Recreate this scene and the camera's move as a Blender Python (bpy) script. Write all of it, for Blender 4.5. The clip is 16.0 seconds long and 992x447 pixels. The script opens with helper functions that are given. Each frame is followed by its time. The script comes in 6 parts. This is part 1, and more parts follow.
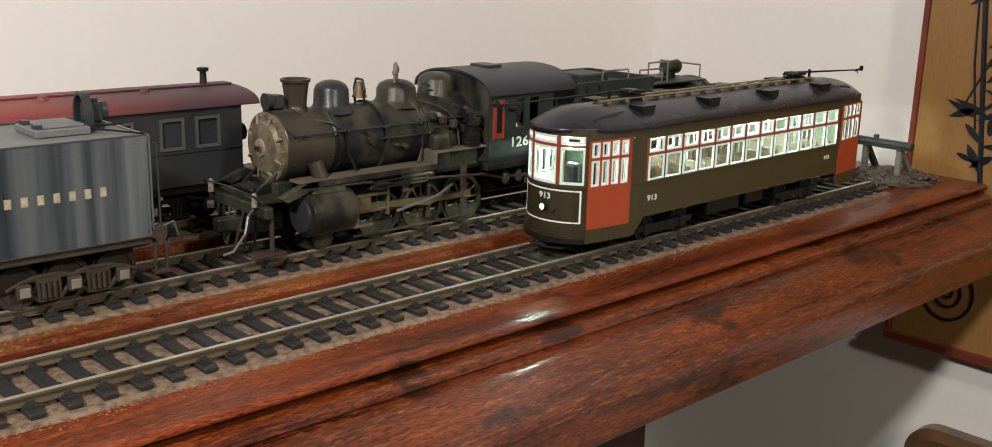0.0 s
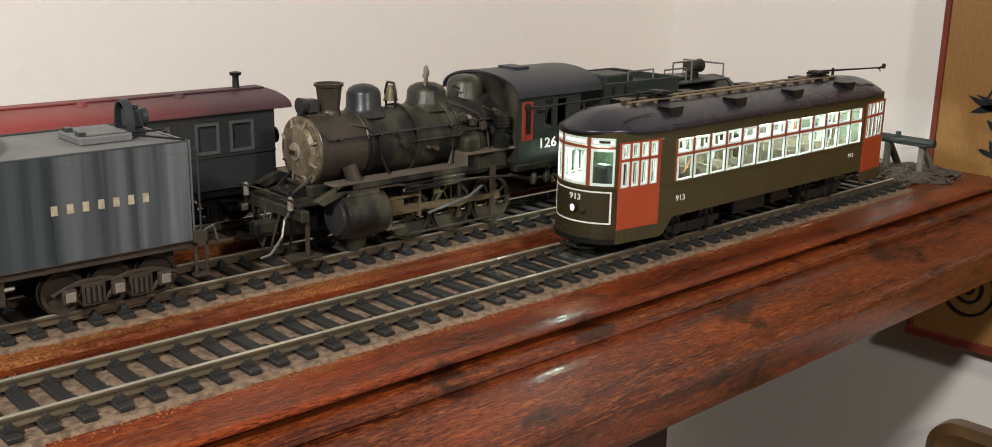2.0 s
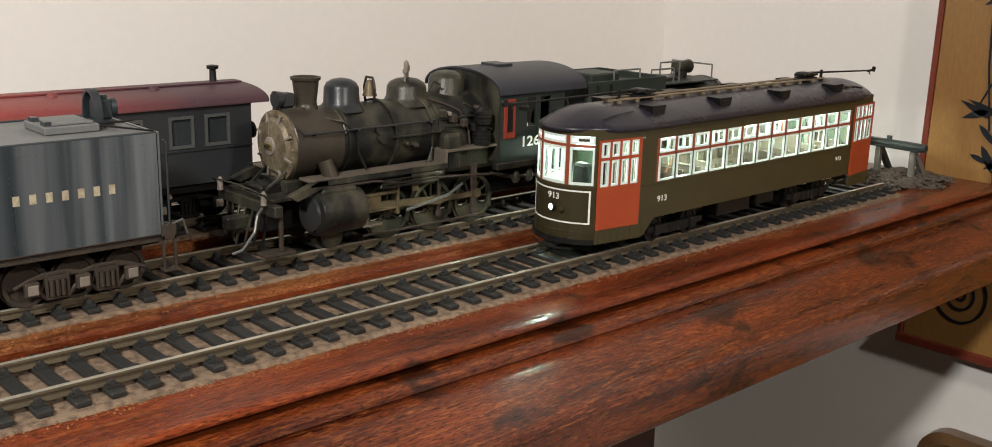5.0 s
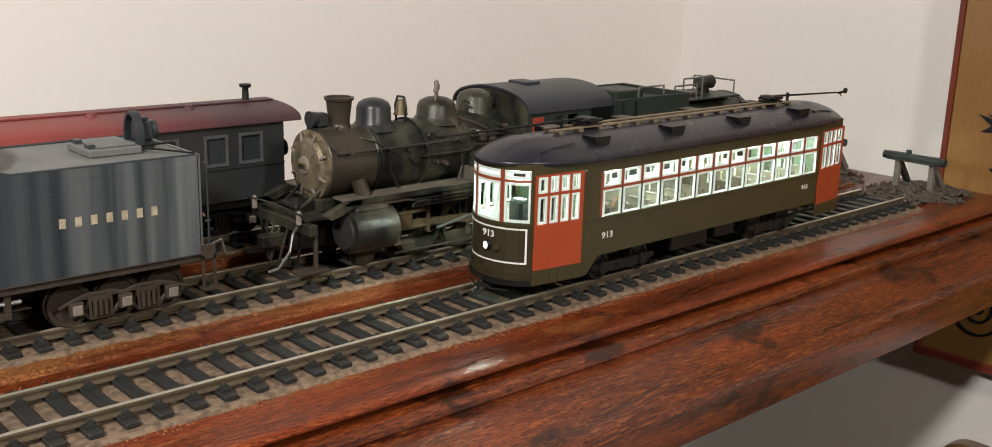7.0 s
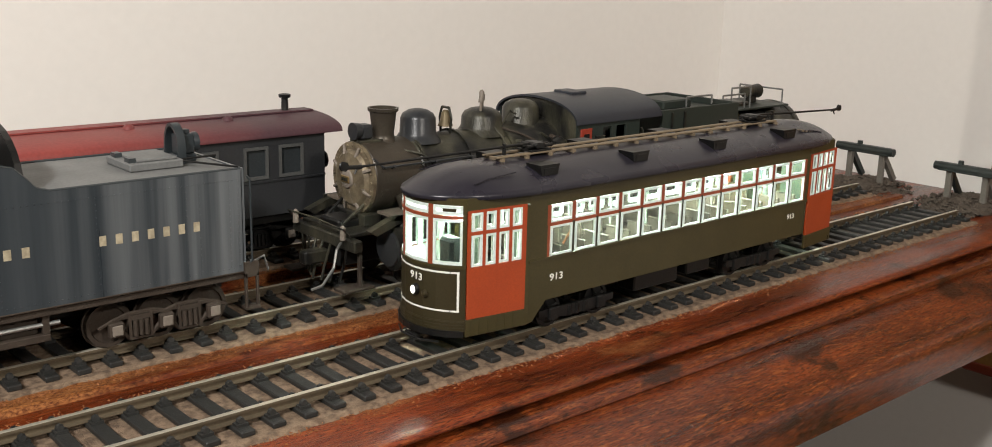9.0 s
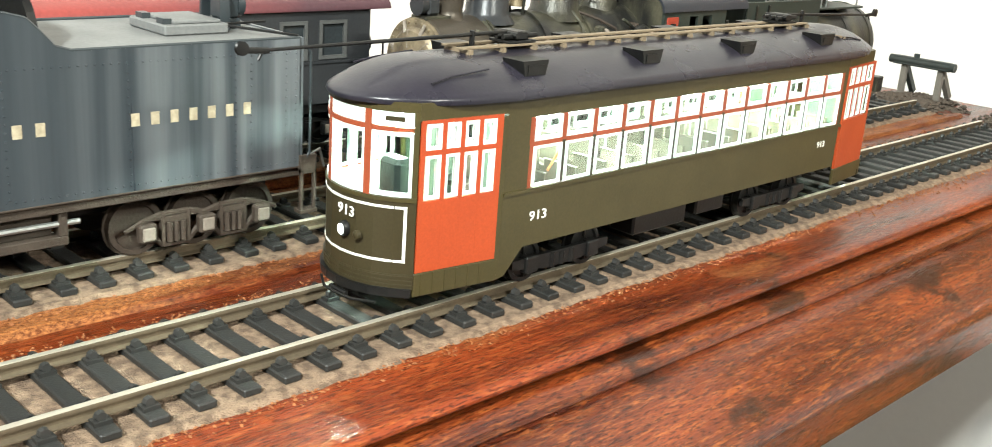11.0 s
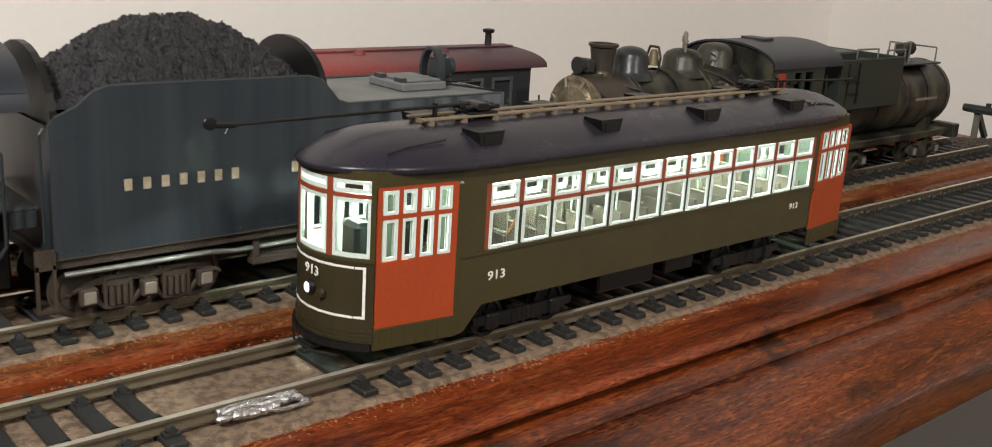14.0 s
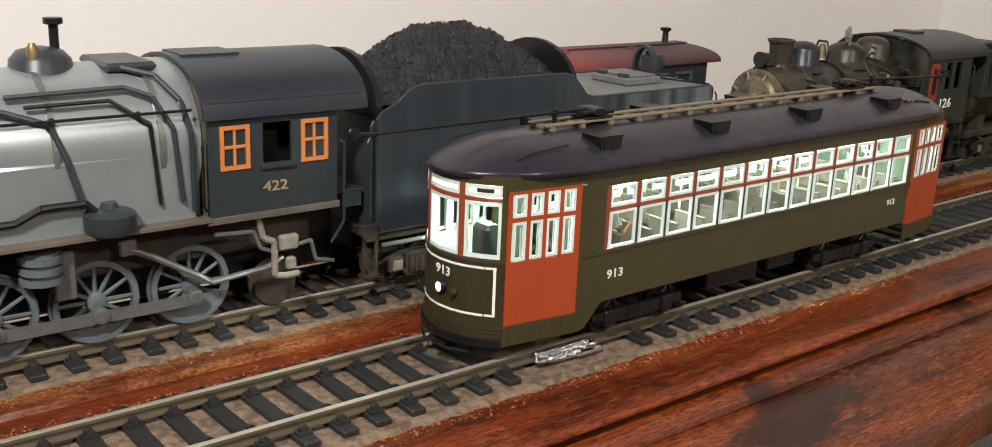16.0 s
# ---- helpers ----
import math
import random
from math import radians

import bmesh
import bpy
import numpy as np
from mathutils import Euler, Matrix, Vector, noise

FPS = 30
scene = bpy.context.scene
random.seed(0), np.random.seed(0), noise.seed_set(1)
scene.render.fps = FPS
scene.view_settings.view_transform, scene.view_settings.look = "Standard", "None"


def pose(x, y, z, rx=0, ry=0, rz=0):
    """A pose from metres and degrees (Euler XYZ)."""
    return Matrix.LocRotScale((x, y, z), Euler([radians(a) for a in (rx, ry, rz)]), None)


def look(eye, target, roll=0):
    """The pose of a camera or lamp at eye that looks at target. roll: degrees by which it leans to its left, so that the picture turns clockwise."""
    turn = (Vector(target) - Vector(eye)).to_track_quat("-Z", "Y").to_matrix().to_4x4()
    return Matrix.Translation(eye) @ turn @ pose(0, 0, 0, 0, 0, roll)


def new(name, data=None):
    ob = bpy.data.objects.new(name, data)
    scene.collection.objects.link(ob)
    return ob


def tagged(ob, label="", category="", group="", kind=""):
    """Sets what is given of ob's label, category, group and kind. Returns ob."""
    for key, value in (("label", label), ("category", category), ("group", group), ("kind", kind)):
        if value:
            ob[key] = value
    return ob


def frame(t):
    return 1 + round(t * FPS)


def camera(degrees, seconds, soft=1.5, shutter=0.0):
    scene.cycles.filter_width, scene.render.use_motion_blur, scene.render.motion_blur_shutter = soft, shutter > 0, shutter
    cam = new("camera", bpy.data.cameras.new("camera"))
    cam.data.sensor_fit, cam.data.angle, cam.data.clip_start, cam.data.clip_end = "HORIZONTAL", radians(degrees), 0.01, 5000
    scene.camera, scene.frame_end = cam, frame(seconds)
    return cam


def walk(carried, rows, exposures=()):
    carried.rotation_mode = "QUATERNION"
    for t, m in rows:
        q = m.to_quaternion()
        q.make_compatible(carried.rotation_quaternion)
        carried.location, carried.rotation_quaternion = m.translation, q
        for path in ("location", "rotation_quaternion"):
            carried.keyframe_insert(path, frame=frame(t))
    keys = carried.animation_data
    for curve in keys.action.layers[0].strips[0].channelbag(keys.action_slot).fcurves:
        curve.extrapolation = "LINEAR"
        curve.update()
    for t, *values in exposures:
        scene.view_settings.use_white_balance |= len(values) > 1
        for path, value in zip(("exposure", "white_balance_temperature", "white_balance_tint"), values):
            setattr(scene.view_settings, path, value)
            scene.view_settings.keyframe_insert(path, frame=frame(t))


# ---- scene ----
# ---- camera and its walk ----
cam = camera(50.16, 16.0, soft=0.9, shutter=0.3)


def view(x, y, z, yaw, pitch, roll):
    """A camera pose from its place, the way it faces (degrees left of +y), its pitch and its roll."""
    a, b = radians(yaw), radians(pitch)
    ahead = Vector((-math.sin(a) * math.cos(b), math.cos(a) * math.cos(b), math.sin(b)))
    eye = Vector((x, y, z))
    return look(eye, eye + ahead, roll)


PATH = [
    (0, -0.2249, -0.3901, 0.1670, -43.19, -14.47, 1.48),
    (0.5, -0.2110, -0.3947, 0.1673, -43.14, -14.75, 1.30),
    (1, -0.2074, -0.4011, 0.1651, -43.19, -14.67, 0.76),
    (1.5, -0.2378, -0.3884, 0.1738, -42.84, -14.60, 0.87),
    (2, -0.2376, -0.3862, 0.1722, -42.68, -14.80, 1.00),
    (2.5, -0.2348, -0.3824, 0.1698, -42.85, -14.64, 1.09),
    (3, -0.2296, -0.3826, 0.1721, -42.82, -14.46, 1.13),
    (3.5, -0.2227, -0.3854, 0.1718, -42.89, -14.52, 1.16),
    (4, -0.2167, -0.3870, 0.1710, -42.89, -14.44, 1.23),
    (4.2, -0.2210, -0.3858, 0.1684, -42.89, -14.24, 1.35),
    (6.3, -0.2255, -0.3883, 0.1640, -42.63, -14.85, 1.88),
    (6.5, -0.2333, -0.3847, 0.1652, -42.41, -14.45, 1.62),
    (7, -0.2368, -0.3814, 0.1757, -42.43, -14.38, 1.69),
    (7.5, -0.2367, -0.3748, 0.1769, -41.99, -14.05, 1.33),
    (8, -0.2346, -0.3730, 0.1759, -41.73, -14.27, 1.28),
    (8.2, -0.2356, -0.3701, 0.1758, -41.64, -13.93, 1.14),
    (10.3, -0.2297, -0.3026, 0.1525, -42.45, -15.82, 3.88),
    (10.5, -0.2210, -0.2885, 0.1420, -43.77, -16.87, 4.08),
    (11, -0.2324, -0.2553, 0.1403, -45.35, -17.93, 4.21),
    (11.5, -0.2426, -0.2494, 0.1405, -45.42, -18.22, 4.44),
    (12, -0.2512, -0.2549, 0.1442, -45.31, -18.13, 4.42),
    (12.5, -0.2750, -0.2670, 0.1519, -44.95, -17.55, 4.24),
    (13, -0.2889, -0.2877, 0.1466, -44.26, -16.20, 4.07),
    (13.5, -0.3219, -0.2843, 0.1475, -43.08, -16.21, 3.88),
    (14, -0.3345, -0.2928, 0.1540, -42.10, -15.60, 3.67),
    (14.5, -0.3824, -0.2992, 0.1671, -41.56, -15.21, 3.48),
    (15, -0.4411, -0.3114, 0.1563, -41.19, -15.55, 3.21),
    (15.5, -0.4294, -0.2986, 0.1564, -39.77, -15.86, 2.78),
    (16, -0.4386, -0.2868, 0.1597, -39.47, -16.08, 2.38),
]
EXPOSURES = ((0.0, -0.08, 6350, 10), (9.9, -0.08, 6350, 10), (10.3, 0.33, 6300, 8), (10.7, 1.0, 6100, 3), (11.0, 1.2, 6000, 0), (11.5, 0.65, 6150, 5),
             (12.0, 0.2, 6350, 10), (12.5, -0.04, 6350, 10), (13.5, -0.22, 6350, 10), (14.5, -0.34, 6300, 10), (15.5, -0.32, 6300, 10), (16.0, -0.24, 6300, 10))
walk(cam, [(t, view(*p)) for t, *p in PATH], EXPOSURES)
# ---- end of camera ----

# ---- light ----
world = bpy.data.worlds.new("room_air")
scene.world = world
world.use_nodes = True
world.node_tree.nodes["Background"].inputs[0].default_value = (1.0, 0.93, 0.85, 1)
world.node_tree.nodes["Background"].inputs[1].default_value = 0.003


def area_lamp(name, eye, target, size, power, colour):
    data = bpy.data.lights.new(name, "AREA")
    data.shape, data.size, data.energy, data.color = "DISK", size, power, colour
    ob = new(name, data)
    ob.matrix_world = look(eye, target)
    return ob


area_lamp("room_lamp", (-0.12, -1.68, 0.98), (0.1, 0.0, -0.08), 0.15, 14.2, (1.0, 0.91, 0.8))
area_lamp("hanging_lamp", (-0.86, -0.52, 0.8), (-0.5, 0.1, 0.03), 0.12, 19.5, (1.0, 0.955, 0.89))

# ---- materials ----


def material(name, colour, rough=0.5, metal=0.0, second=None, scale=60.0, amount=0.5, bump=0.1, fine=900.0,
             stretch=(1, 1, 1), coat=0.0, glow=None, glow_strength=0.0, detail=6.0, contrast=(0.35, 0.65), piece=0.0, grain=0.25):
    """A surface with two scales of variation: broad patches between two colours, and fine grain in colour, gloss and relief."""
    m = bpy.data.materials.new(name)
    m.use_nodes = True
    n, l = m.node_tree.nodes, m.node_tree.links
    b = n["Principled BSDF"]
    second = second or tuple(c * 0.6 for c in colour)
    co = n.new("ShaderNodeTexCoord")
    mp = n.new("ShaderNodeMapping")
    mp.inputs["Scale"].default_value = stretch
    l.new(co.outputs["Object"], mp.inputs["Vector"])
    big, small = n.new("ShaderNodeTexNoise"), n.new("ShaderNodeTexNoise")
    big.inputs["Scale"].default_value, big.inputs["Detail"].default_value = scale, detail
    small.inputs["Scale"].default_value, small.inputs["Detail"].default_value = fine, 4
    l.new(mp.outputs[0], big.inputs["Vector"])
    l.new(mp.outputs[0], small.inputs["Vector"])
    ramp = n.new("ShaderNodeMapRange")
    ramp.inputs[1].default_value, ramp.inputs[2].default_value = contrast
    ramp.inputs[4].default_value = amount
    l.new(big.outputs["Fac"], ramp.inputs[0])
    mix = n.new("ShaderNodeMix")
    mix.data_type = "RGBA"
    mix.inputs[6].default_value, mix.inputs[7].default_value = (*colour, 1), (*second, 1)
    l.new(ramp.outputs[0], mix.inputs[0])
    hsv = n.new("ShaderNodeHueSaturation")
    val = n.new("ShaderNodeMapRange")
    val.inputs[3].default_value, val.inputs[4].default_value = 1 - grain, 1 + grain
    l.new(small.outputs["Fac"], val.inputs[0])
    if piece:
        info, add = n.new("ShaderNodeObjectInfo"), n.new("ShaderNodeMath")
        add.operation = "MULTIPLY_ADD"
        add.inputs[1].default_value = piece
        l.new(info.outputs["Random"], add.inputs[0])
        l.new(val.outputs[0], add.inputs[2])
        l.new(add.outputs[0], hsv.inputs["Value"])
    else:
        l.new(val.outputs[0], hsv.inputs["Value"])
    l.new(mix.outputs[2], hsv.inputs["Color"])
    l.new(hsv.outputs[0], b.inputs["Base Color"])
    rr = n.new("ShaderNodeMapRange")
    rr.inputs[3].default_value, rr.inputs[4].default_value = max(rough - 0.12, 0.03), min(rough + 0.12, 1)
    l.new(big.outputs["Fac"], rr.inputs[0])
    l.new(rr.outputs[0], b.inputs["Roughness"])
    b.inputs["Metallic"].default_value = metal
    b.inputs["Coat Weight"].default_value = coat
    b.inputs["Specular IOR Level"].default_value = 0.38
    b.inputs["Coat Roughness"].default_value = 0.12
    if bump:
        bp = n.new("ShaderNodeBump")
        bp.inputs["Strength"].default_value, bp.inputs["Distance"].default_value = bump, 0.0008
        l.new(small.outputs["Fac"], bp.inputs["Height"])
        l.new(bp.outputs[0], b.inputs["Normal"])
    if glow:
        b.inputs["Emission Color"].default_value = (*glow, 1)
        b.inputs["Emission Strength"].default_value = glow_strength
    return m


def clear_glass(name, tint, gloss=0.08):
    m = bpy.data.materials.new(name)
    m.use_nodes = True
    n, l = m.node_tree.nodes, m.node_tree.links
    n.clear()
    out, mix = n.new("ShaderNodeOutputMaterial"), n.new("ShaderNodeMixShader")
    tr, gl = n.new("ShaderNodeBsdfTransparent"), n.new("ShaderNodeBsdfGlossy")
    tr.inputs[0].default_value = (*tint, 1)
    gl.inputs["Roughness"].default_value = 0.05
    mix.inputs[0].default_value = gloss
    l.new(tr.outputs[0], mix.inputs[1])
    l.new(gl.outputs[0], mix.inputs[2])
    l.new(mix.outputs[0], out.inputs[0])
    return m


def wood(name, dark, mid, light, rough, coat=0.4, grain=1.0, residue=0.0, blot=0.59):
    """Stained and varnished timber: short pores and fibres along x, broad bands, dark worn blotches,
    and, where there is residue, matt orange-brown patches of old glue and crumbs."""
    m = bpy.data.materials.new(name)
    m.use_nodes = True
    n, l = m.node_tree.nodes, m.node_tree.links
    b = n["Principled BSDF"]
    co = n.new("ShaderNodeTexCoord")

    def noise_at(stretch, scale, detail, rough_=0.6, twist=0.0):
        mp, t = n.new("ShaderNodeMapping"), n.new("ShaderNodeTexNoise")
        mp.inputs["Scale"].default_value = stretch
        t.inputs["Scale"].default_value, t.inputs["Detail"].default_value, t.inputs["Roughness"].default_value = scale, detail, rough_
        t.inputs["Distortion"].default_value = twist
        l.new(co.outputs["Object"], mp.inputs[0])
        l.new(mp.outputs[0], t.inputs["Vector"])
        return t.outputs["Fac"]

    def between(value, lo, hi, a=0.0, c=1.0):
        r = n.new("ShaderNodeMapRange")
        r.inputs[1].default_value, r.inputs[2].default_value, r.inputs[3].default_value, r.inputs[4].default_value = lo, hi, a, c
        l.new(value, r.inputs[0])
        return r.outputs[0]

    def blend(fac, a, c, how="MIX"):
        x = n.new("ShaderNodeMix")
        x.data_type, x.blend_type = "RGBA", how
        l.new(fac, x.inputs[0])
        for k, v in ((6, a), (7, c)):
            if isinstance(v, tuple):
                x.inputs[k].default_value = (*v, 1)
            else:
                l.new(v, x.inputs[k])
        return x.outputs[2]

    fibres = noise_at((0.14 * grain, 1, 1), 700, 10, 0.75, 0.4)
    bands = noise_at((0.1, 1, 1), 70, 6, 0.65, 0.3)
    blots = noise_at((0.6, 1, 1), 21, 8, 0.62)
    pores = noise_at((0.17, 1, 1), 1500, 3, 0.6)
    tone = blend(between(bands, 0.38, 0.64), dark, mid)
    tone = blend(between(fibres, 0.5, 0.72, 0.0, 0.85), tone, light)
    tone = blend(between(pores, 0.5, 0.62, 0.0, 0.75), tone, tuple(c * 0.25 for c in dark))
    tone = blend(between(blots, blot, blot + 0.05, 0.0, 0.85), tone, (dark[0] * 0.3, dark[1] * 0.5, dark[2] * 0.6))
    gloss = between(bands, 0.35, 0.65, rough - 0.1, rough + 0.12)
    if residue:
        patches = between(noise_at((0.35, 1, 1), 38, 9, 0.7), 0.6 - residue * 0.3, 0.74 - residue * 0.3, 0.0, 0.85)
        tone = blend(patches, tone, blend(between(noise_at((0.6, 1, 1), 900, 6, 0.8), 0.42, 0.6), (0.1, 0.03, 0.01), (0.4, 0.165, 0.055)))
        keep = n.new("ShaderNodeMath")
        keep.operation = "MULTIPLY_ADD"
        keep.inputs[1].default_value, keep.inputs[2].default_value = -coat, coat
        l.new(patches, keep.inputs[0])
        l.new(keep.outputs[0], b.inputs["Coat Weight"])
    else:
        b.inputs["Coat Weight"].default_value = coat
    l.new(tone, b.inputs["Base Color"])
    l.new(gloss, b.inputs["Roughness"])
    b.inputs["Specular IOR Level"].default_value = 0.1
    b.inputs["Coat Roughness"].default_value = 0.13
    sum_ = n.new("ShaderNodeMath")
    sum_.operation = "ADD"
    l.new(pores, sum_.inputs[0])
    l.new(fibres, sum_.inputs[1])
    bp = n.new("ShaderNodeBump")
    bp.inputs["Strength"].default_value, bp.inputs["Distance"].default_value = 0.55, 0.0006
    l.new(sum_.outputs[0], bp.inputs["Height"])
    l.new(bp.outputs[0], b.inputs["Normal"])
    wavy = n.new("ShaderNodeBump")
    wavy.inputs["Strength"].default_value, wavy.inputs["Distance"].default_value = 0.5, 0.0012
    l.new(noise_at((0.25, 1, 1), 260, 5, 0.6), wavy.inputs["Height"])
    l.new(wavy.outputs[0], b.inputs["Coat Normal"])
    return m


PLASTER = material("painted_plaster", (0.8, 0.775, 0.735), 0.85, second=(0.77, 0.74, 0.7), scale=3, fine=160, bump=0.06, amount=0.6, grain=0.03)
# Darkened colours for unseen walls and ceiling, to cut light bounced onto the shelf.
LOW_BOUNCE = material("low_bounce_wall", (0.2, 0.18, 0.16), 0.9, second=(0.17, 0.155, 0.14), scale=3, fine=90)
LOW_BOUNCE_TOP = material("low_bounce_ceiling", (0.32, 0.3, 0.28), 0.9, scale=3, fine=90, second=(0.29, 0.27, 0.25))
FLOORING = material("floor_boards", (0.12, 0.08, 0.05), 0.6, scale=4, fine=80, stretch=(0.2, 1, 1))
SHELF_WOOD = wood("red_stained_wood", (0.058, 0.0095, 0.0035), (0.205, 0.036, 0.0085), (0.4, 0.112, 0.027), 0.36, 0.5, residue=0.15)
TRACKSIDE_WOOD = wood("trackside_stained_wood", (0.055, 0.011, 0.004), (0.18, 0.034, 0.01), (0.32, 0.09, 0.024), 0.45, 0.35, residue=0.6)
EDGE_WOOD = wood("edge_stained_wood", (0.055, 0.0095, 0.0035), (0.2, 0.041, 0.01), (0.41, 0.125, 0.028), 0.34, 0.75, blot=0.565)
CORK = material("granular_roadbed", (0.24, 0.168, 0.112), 0.95, second=(0.09, 0.06, 0.04), scale=300, fine=1600, bump=1.0, contrast=(0.4, 0.62), amount=0.8, grain=0.4)
CORK_EDGE = material("orange_roadbed_edge", (0.3, 0.12, 0.042), 0.8, second=(0.13, 0.04, 0.016), scale=180, fine=1500, bump=0.9)
TIE = material("black_plastic_tie", (0.01575, 0.0162, 0.01575), 0.5, second=(0.02475, 0.0234, 0.0207), scale=150, fine=1200, bump=0.2, piece=0.35)
RAIL = material("tarnished_nickel_rail", (0.78, 0.73, 0.62), 0.38, 0.7, second=(0.36, 0.33, 0.25), scale=40, fine=800, stretch=(0.1, 1, 1), bump=0.05)
RAIL_SIDE = material("dull_brown_rail_side", (0.17, 0.135, 0.09), 0.5, 0.5, second=(0.1, 0.08, 0.055), scale=60, fine=700)
SOLDER = material("bright_solder", (0.85, 0.85, 0.87), 0.18, 1.0, second=(0.6, 0.6, 0.62), scale=500, fine=1500, bump=0.6)
BALLAST = material("grey_brown_ballast", (0.0952, 0.0756, 0.0588), 0.95, second=(0.0476, 0.03696, 0.028), scale=300, fine=1500, bump=0.8)
OLIVE = material("olive_green_paint", (0.05202, 0.0419, 0.01445), 0.42, second=(0.03974, 0.03251, 0.01228), scale=40, fine=1200, bump=0.04)
OLIVE_DARK = material("dark_olive_dash", (0.032, 0.0256, 0.0112), 0.4, second=(0.04, 0.032, 0.0144), scale=40, fine=1200, bump=0.04)
SASH_RED = material("red_brown_sash", (0.26, 0.055, 0.02), 0.45, second=(0.2, 0.045, 0.018), scale=60, fine=1200, bump=0.04)
DOOR_RED = material("orange_red_door", (0.36, 0.055, 0.014), 0.45, second=(0.3, 0.045, 0.013), scale=50, fine=1200, bump=0.05)
ROOF_GREY = material("dark_violet_grey_roof", (0.021, 0.019, 0.027), 0.29, second=(0.015, 0.014, 0.019), scale=40, fine=900, bump=0.06)
BLACK = material("black_metal", (0.00756, 0.00756, 0.00756), 0.42, 0.2, second=(0.0147, 0.01344, 0.01176), scale=120, fine=900)
TAN_BOARD = material("tan_running_board", (0.2, 0.155, 0.1), 0.7, second=(0.13, 0.1, 0.065), scale=90, fine=900, stretch=(0.1, 1, 1))
CREAM = material("pale_interior", (0.5, 0.53, 0.46), 0.6, scale=60, second=(0.32, 0.36, 0.3))
# Emission on the frames stands in for cabin light caught in clear plastic.
FRAME_GLOW = material("glowing_clear_frame", (0.55, 0.6, 0.56), 0.3, scale=100, second=(0.38, 0.43, 0.39), glow=(0.86, 1.0, 0.88), glow_strength=0.22)
LAMP_GLOW = material("glowing_interior_lamp", (0.9, 0.95, 0.9), 0.4, glow=(0.86, 1.0, 0.86), glow_strength=800)
HEAD_GLOW = material("glowing_headlight_lens", (0.9, 0.9, 0.85), 0.3, glow=(1.0, 0.97, 0.88), glow_strength=2.2)
SIGN_GLOW = material("lit_sign_glass", (0.9, 0.95, 0.9), 0.3, glow=(0.87, 1.0, 0.9), glow_strength=0.85)
SEAT_BROWN = material("dull_brown_seat", (0.09, 0.07, 0.05), 0.6, scale=80)
BULKHEAD_GREEN = material("dark_green_bulkhead", (0.045, 0.062, 0.04), 0.5, scale=60)
PANE = clear_glass("window_glass", (0.9, 0.96, 0.93))
WHITE = material("white_lettering", (0.8, 0.8, 0.74), 0.5, scale=200, second=(0.7, 0.7, 0.64))
GOLD = material("gold_lettering", (0.42, 0.32, 0.17), 0.5, scale=200, second=(0.3, 0.21, 0.1), amount=0.7)
GOLD_WORN = material("worn_gold_bar", (0.46, 0.4, 0.28), 0.5, scale=300, second=(0.25, 0.21, 0.14), amount=0.8)
SLATE = material("slate_blue_black_paint", (0.021, 0.0275, 0.032), 0.36, second=(0.042, 0.048, 0.05), scale=26, fine=700, stretch=(1, 1, 0.14), amount=0.6, bump=0.06, grain=0.12)
SLATE_PALE = material("streaked_weathered_paint", (0.024, 0.031, 0.037), 0.32, second=(0.26, 0.275, 0.285), scale=130, fine=700, stretch=(1, 1, 0.03), amount=0.62, bump=0.06, contrast=(0.3, 0.74), grain=0.12, detail=9)
DECK_GREY = material("dusty_grey_deck", (0.1594, 0.1626, 0.1594), 0.6, second=(0.08925, 0.0924, 0.0924), scale=40, fine=700)
ROOF_BLUE = material("satin_slate_roof", (0.02, 0.023, 0.031), 0.38, second=(0.034, 0.037, 0.044), scale=26, fine=700, bump=0.05, grain=0.12)
COAL = material("black_coal", (0.0126, 0.0126, 0.0144), 0.38, second=(0.027, 0.027, 0.0297), scale=400, fine=1500, bump=1.0)
BOILER_GREY = material("silver_grey_boiler", (0.36, 0.385, 0.39), 0.33, 0.55, second=(0.2, 0.22, 0.23), scale=22, fine=400, bump=0.03, grain=0.06)
RUNNING_TAN = material("dusty_running_board", (0.13, 0.105, 0.08), 0.7, second=(0.05, 0.043, 0.035), scale=50, fine=800)
ORANGE = material("orange_window_frame", (0.62, 0.21, 0.055), 0.45, scale=80, second=(0.5, 0.16, 0.05))
WHEEL_BLUE = material("grey_blue_wheel", (0.16, 0.185, 0.2), 0.42, 0.3, second=(0.075, 0.085, 0.09), scale=70, fine=800)
ROD = material("dull_steel_rod", (0.272, 0.28, 0.272), 0.38, 0.7, second=(0.16, 0.152, 0.136), scale=70, fine=800)
RUSTY = material("rust_brown_truck", (0.033, 0.0234, 0.0165), 0.7, second=(0.06, 0.045, 0.033), scale=120, fine=1000, bump=0.4)
JOURNAL = material("pale_journal_box", (0.2142, 0.1845, 0.1547), 0.6, second=(0.119, 0.0952, 0.0714), scale=120, fine=900)
SOOT = material("weathered_boiler_black", (0.013, 0.013, 0.012), 0.36, 0.2, second=(0.088, 0.082, 0.054), scale=60, fine=1100, amount=0.9, bump=0.25, contrast=(0.44, 0.68), detail=10, stretch=(1, 1, 0.45), grain=0.4)
WHEEL_OLIVE = material("olive_grimed_wheel", (0.035, 0.036, 0.026), 0.45, 0.3, second=(0.105, 0.098, 0.062), scale=80, fine=900, contrast=(0.4, 0.65), amount=0.9)
SOOT_TOP = material("blue_black_dome", (0.0255, 0.02775, 0.0315), 0.35, 0.2, second=(0.04875, 0.04725, 0.0435), scale=40, fine=700)
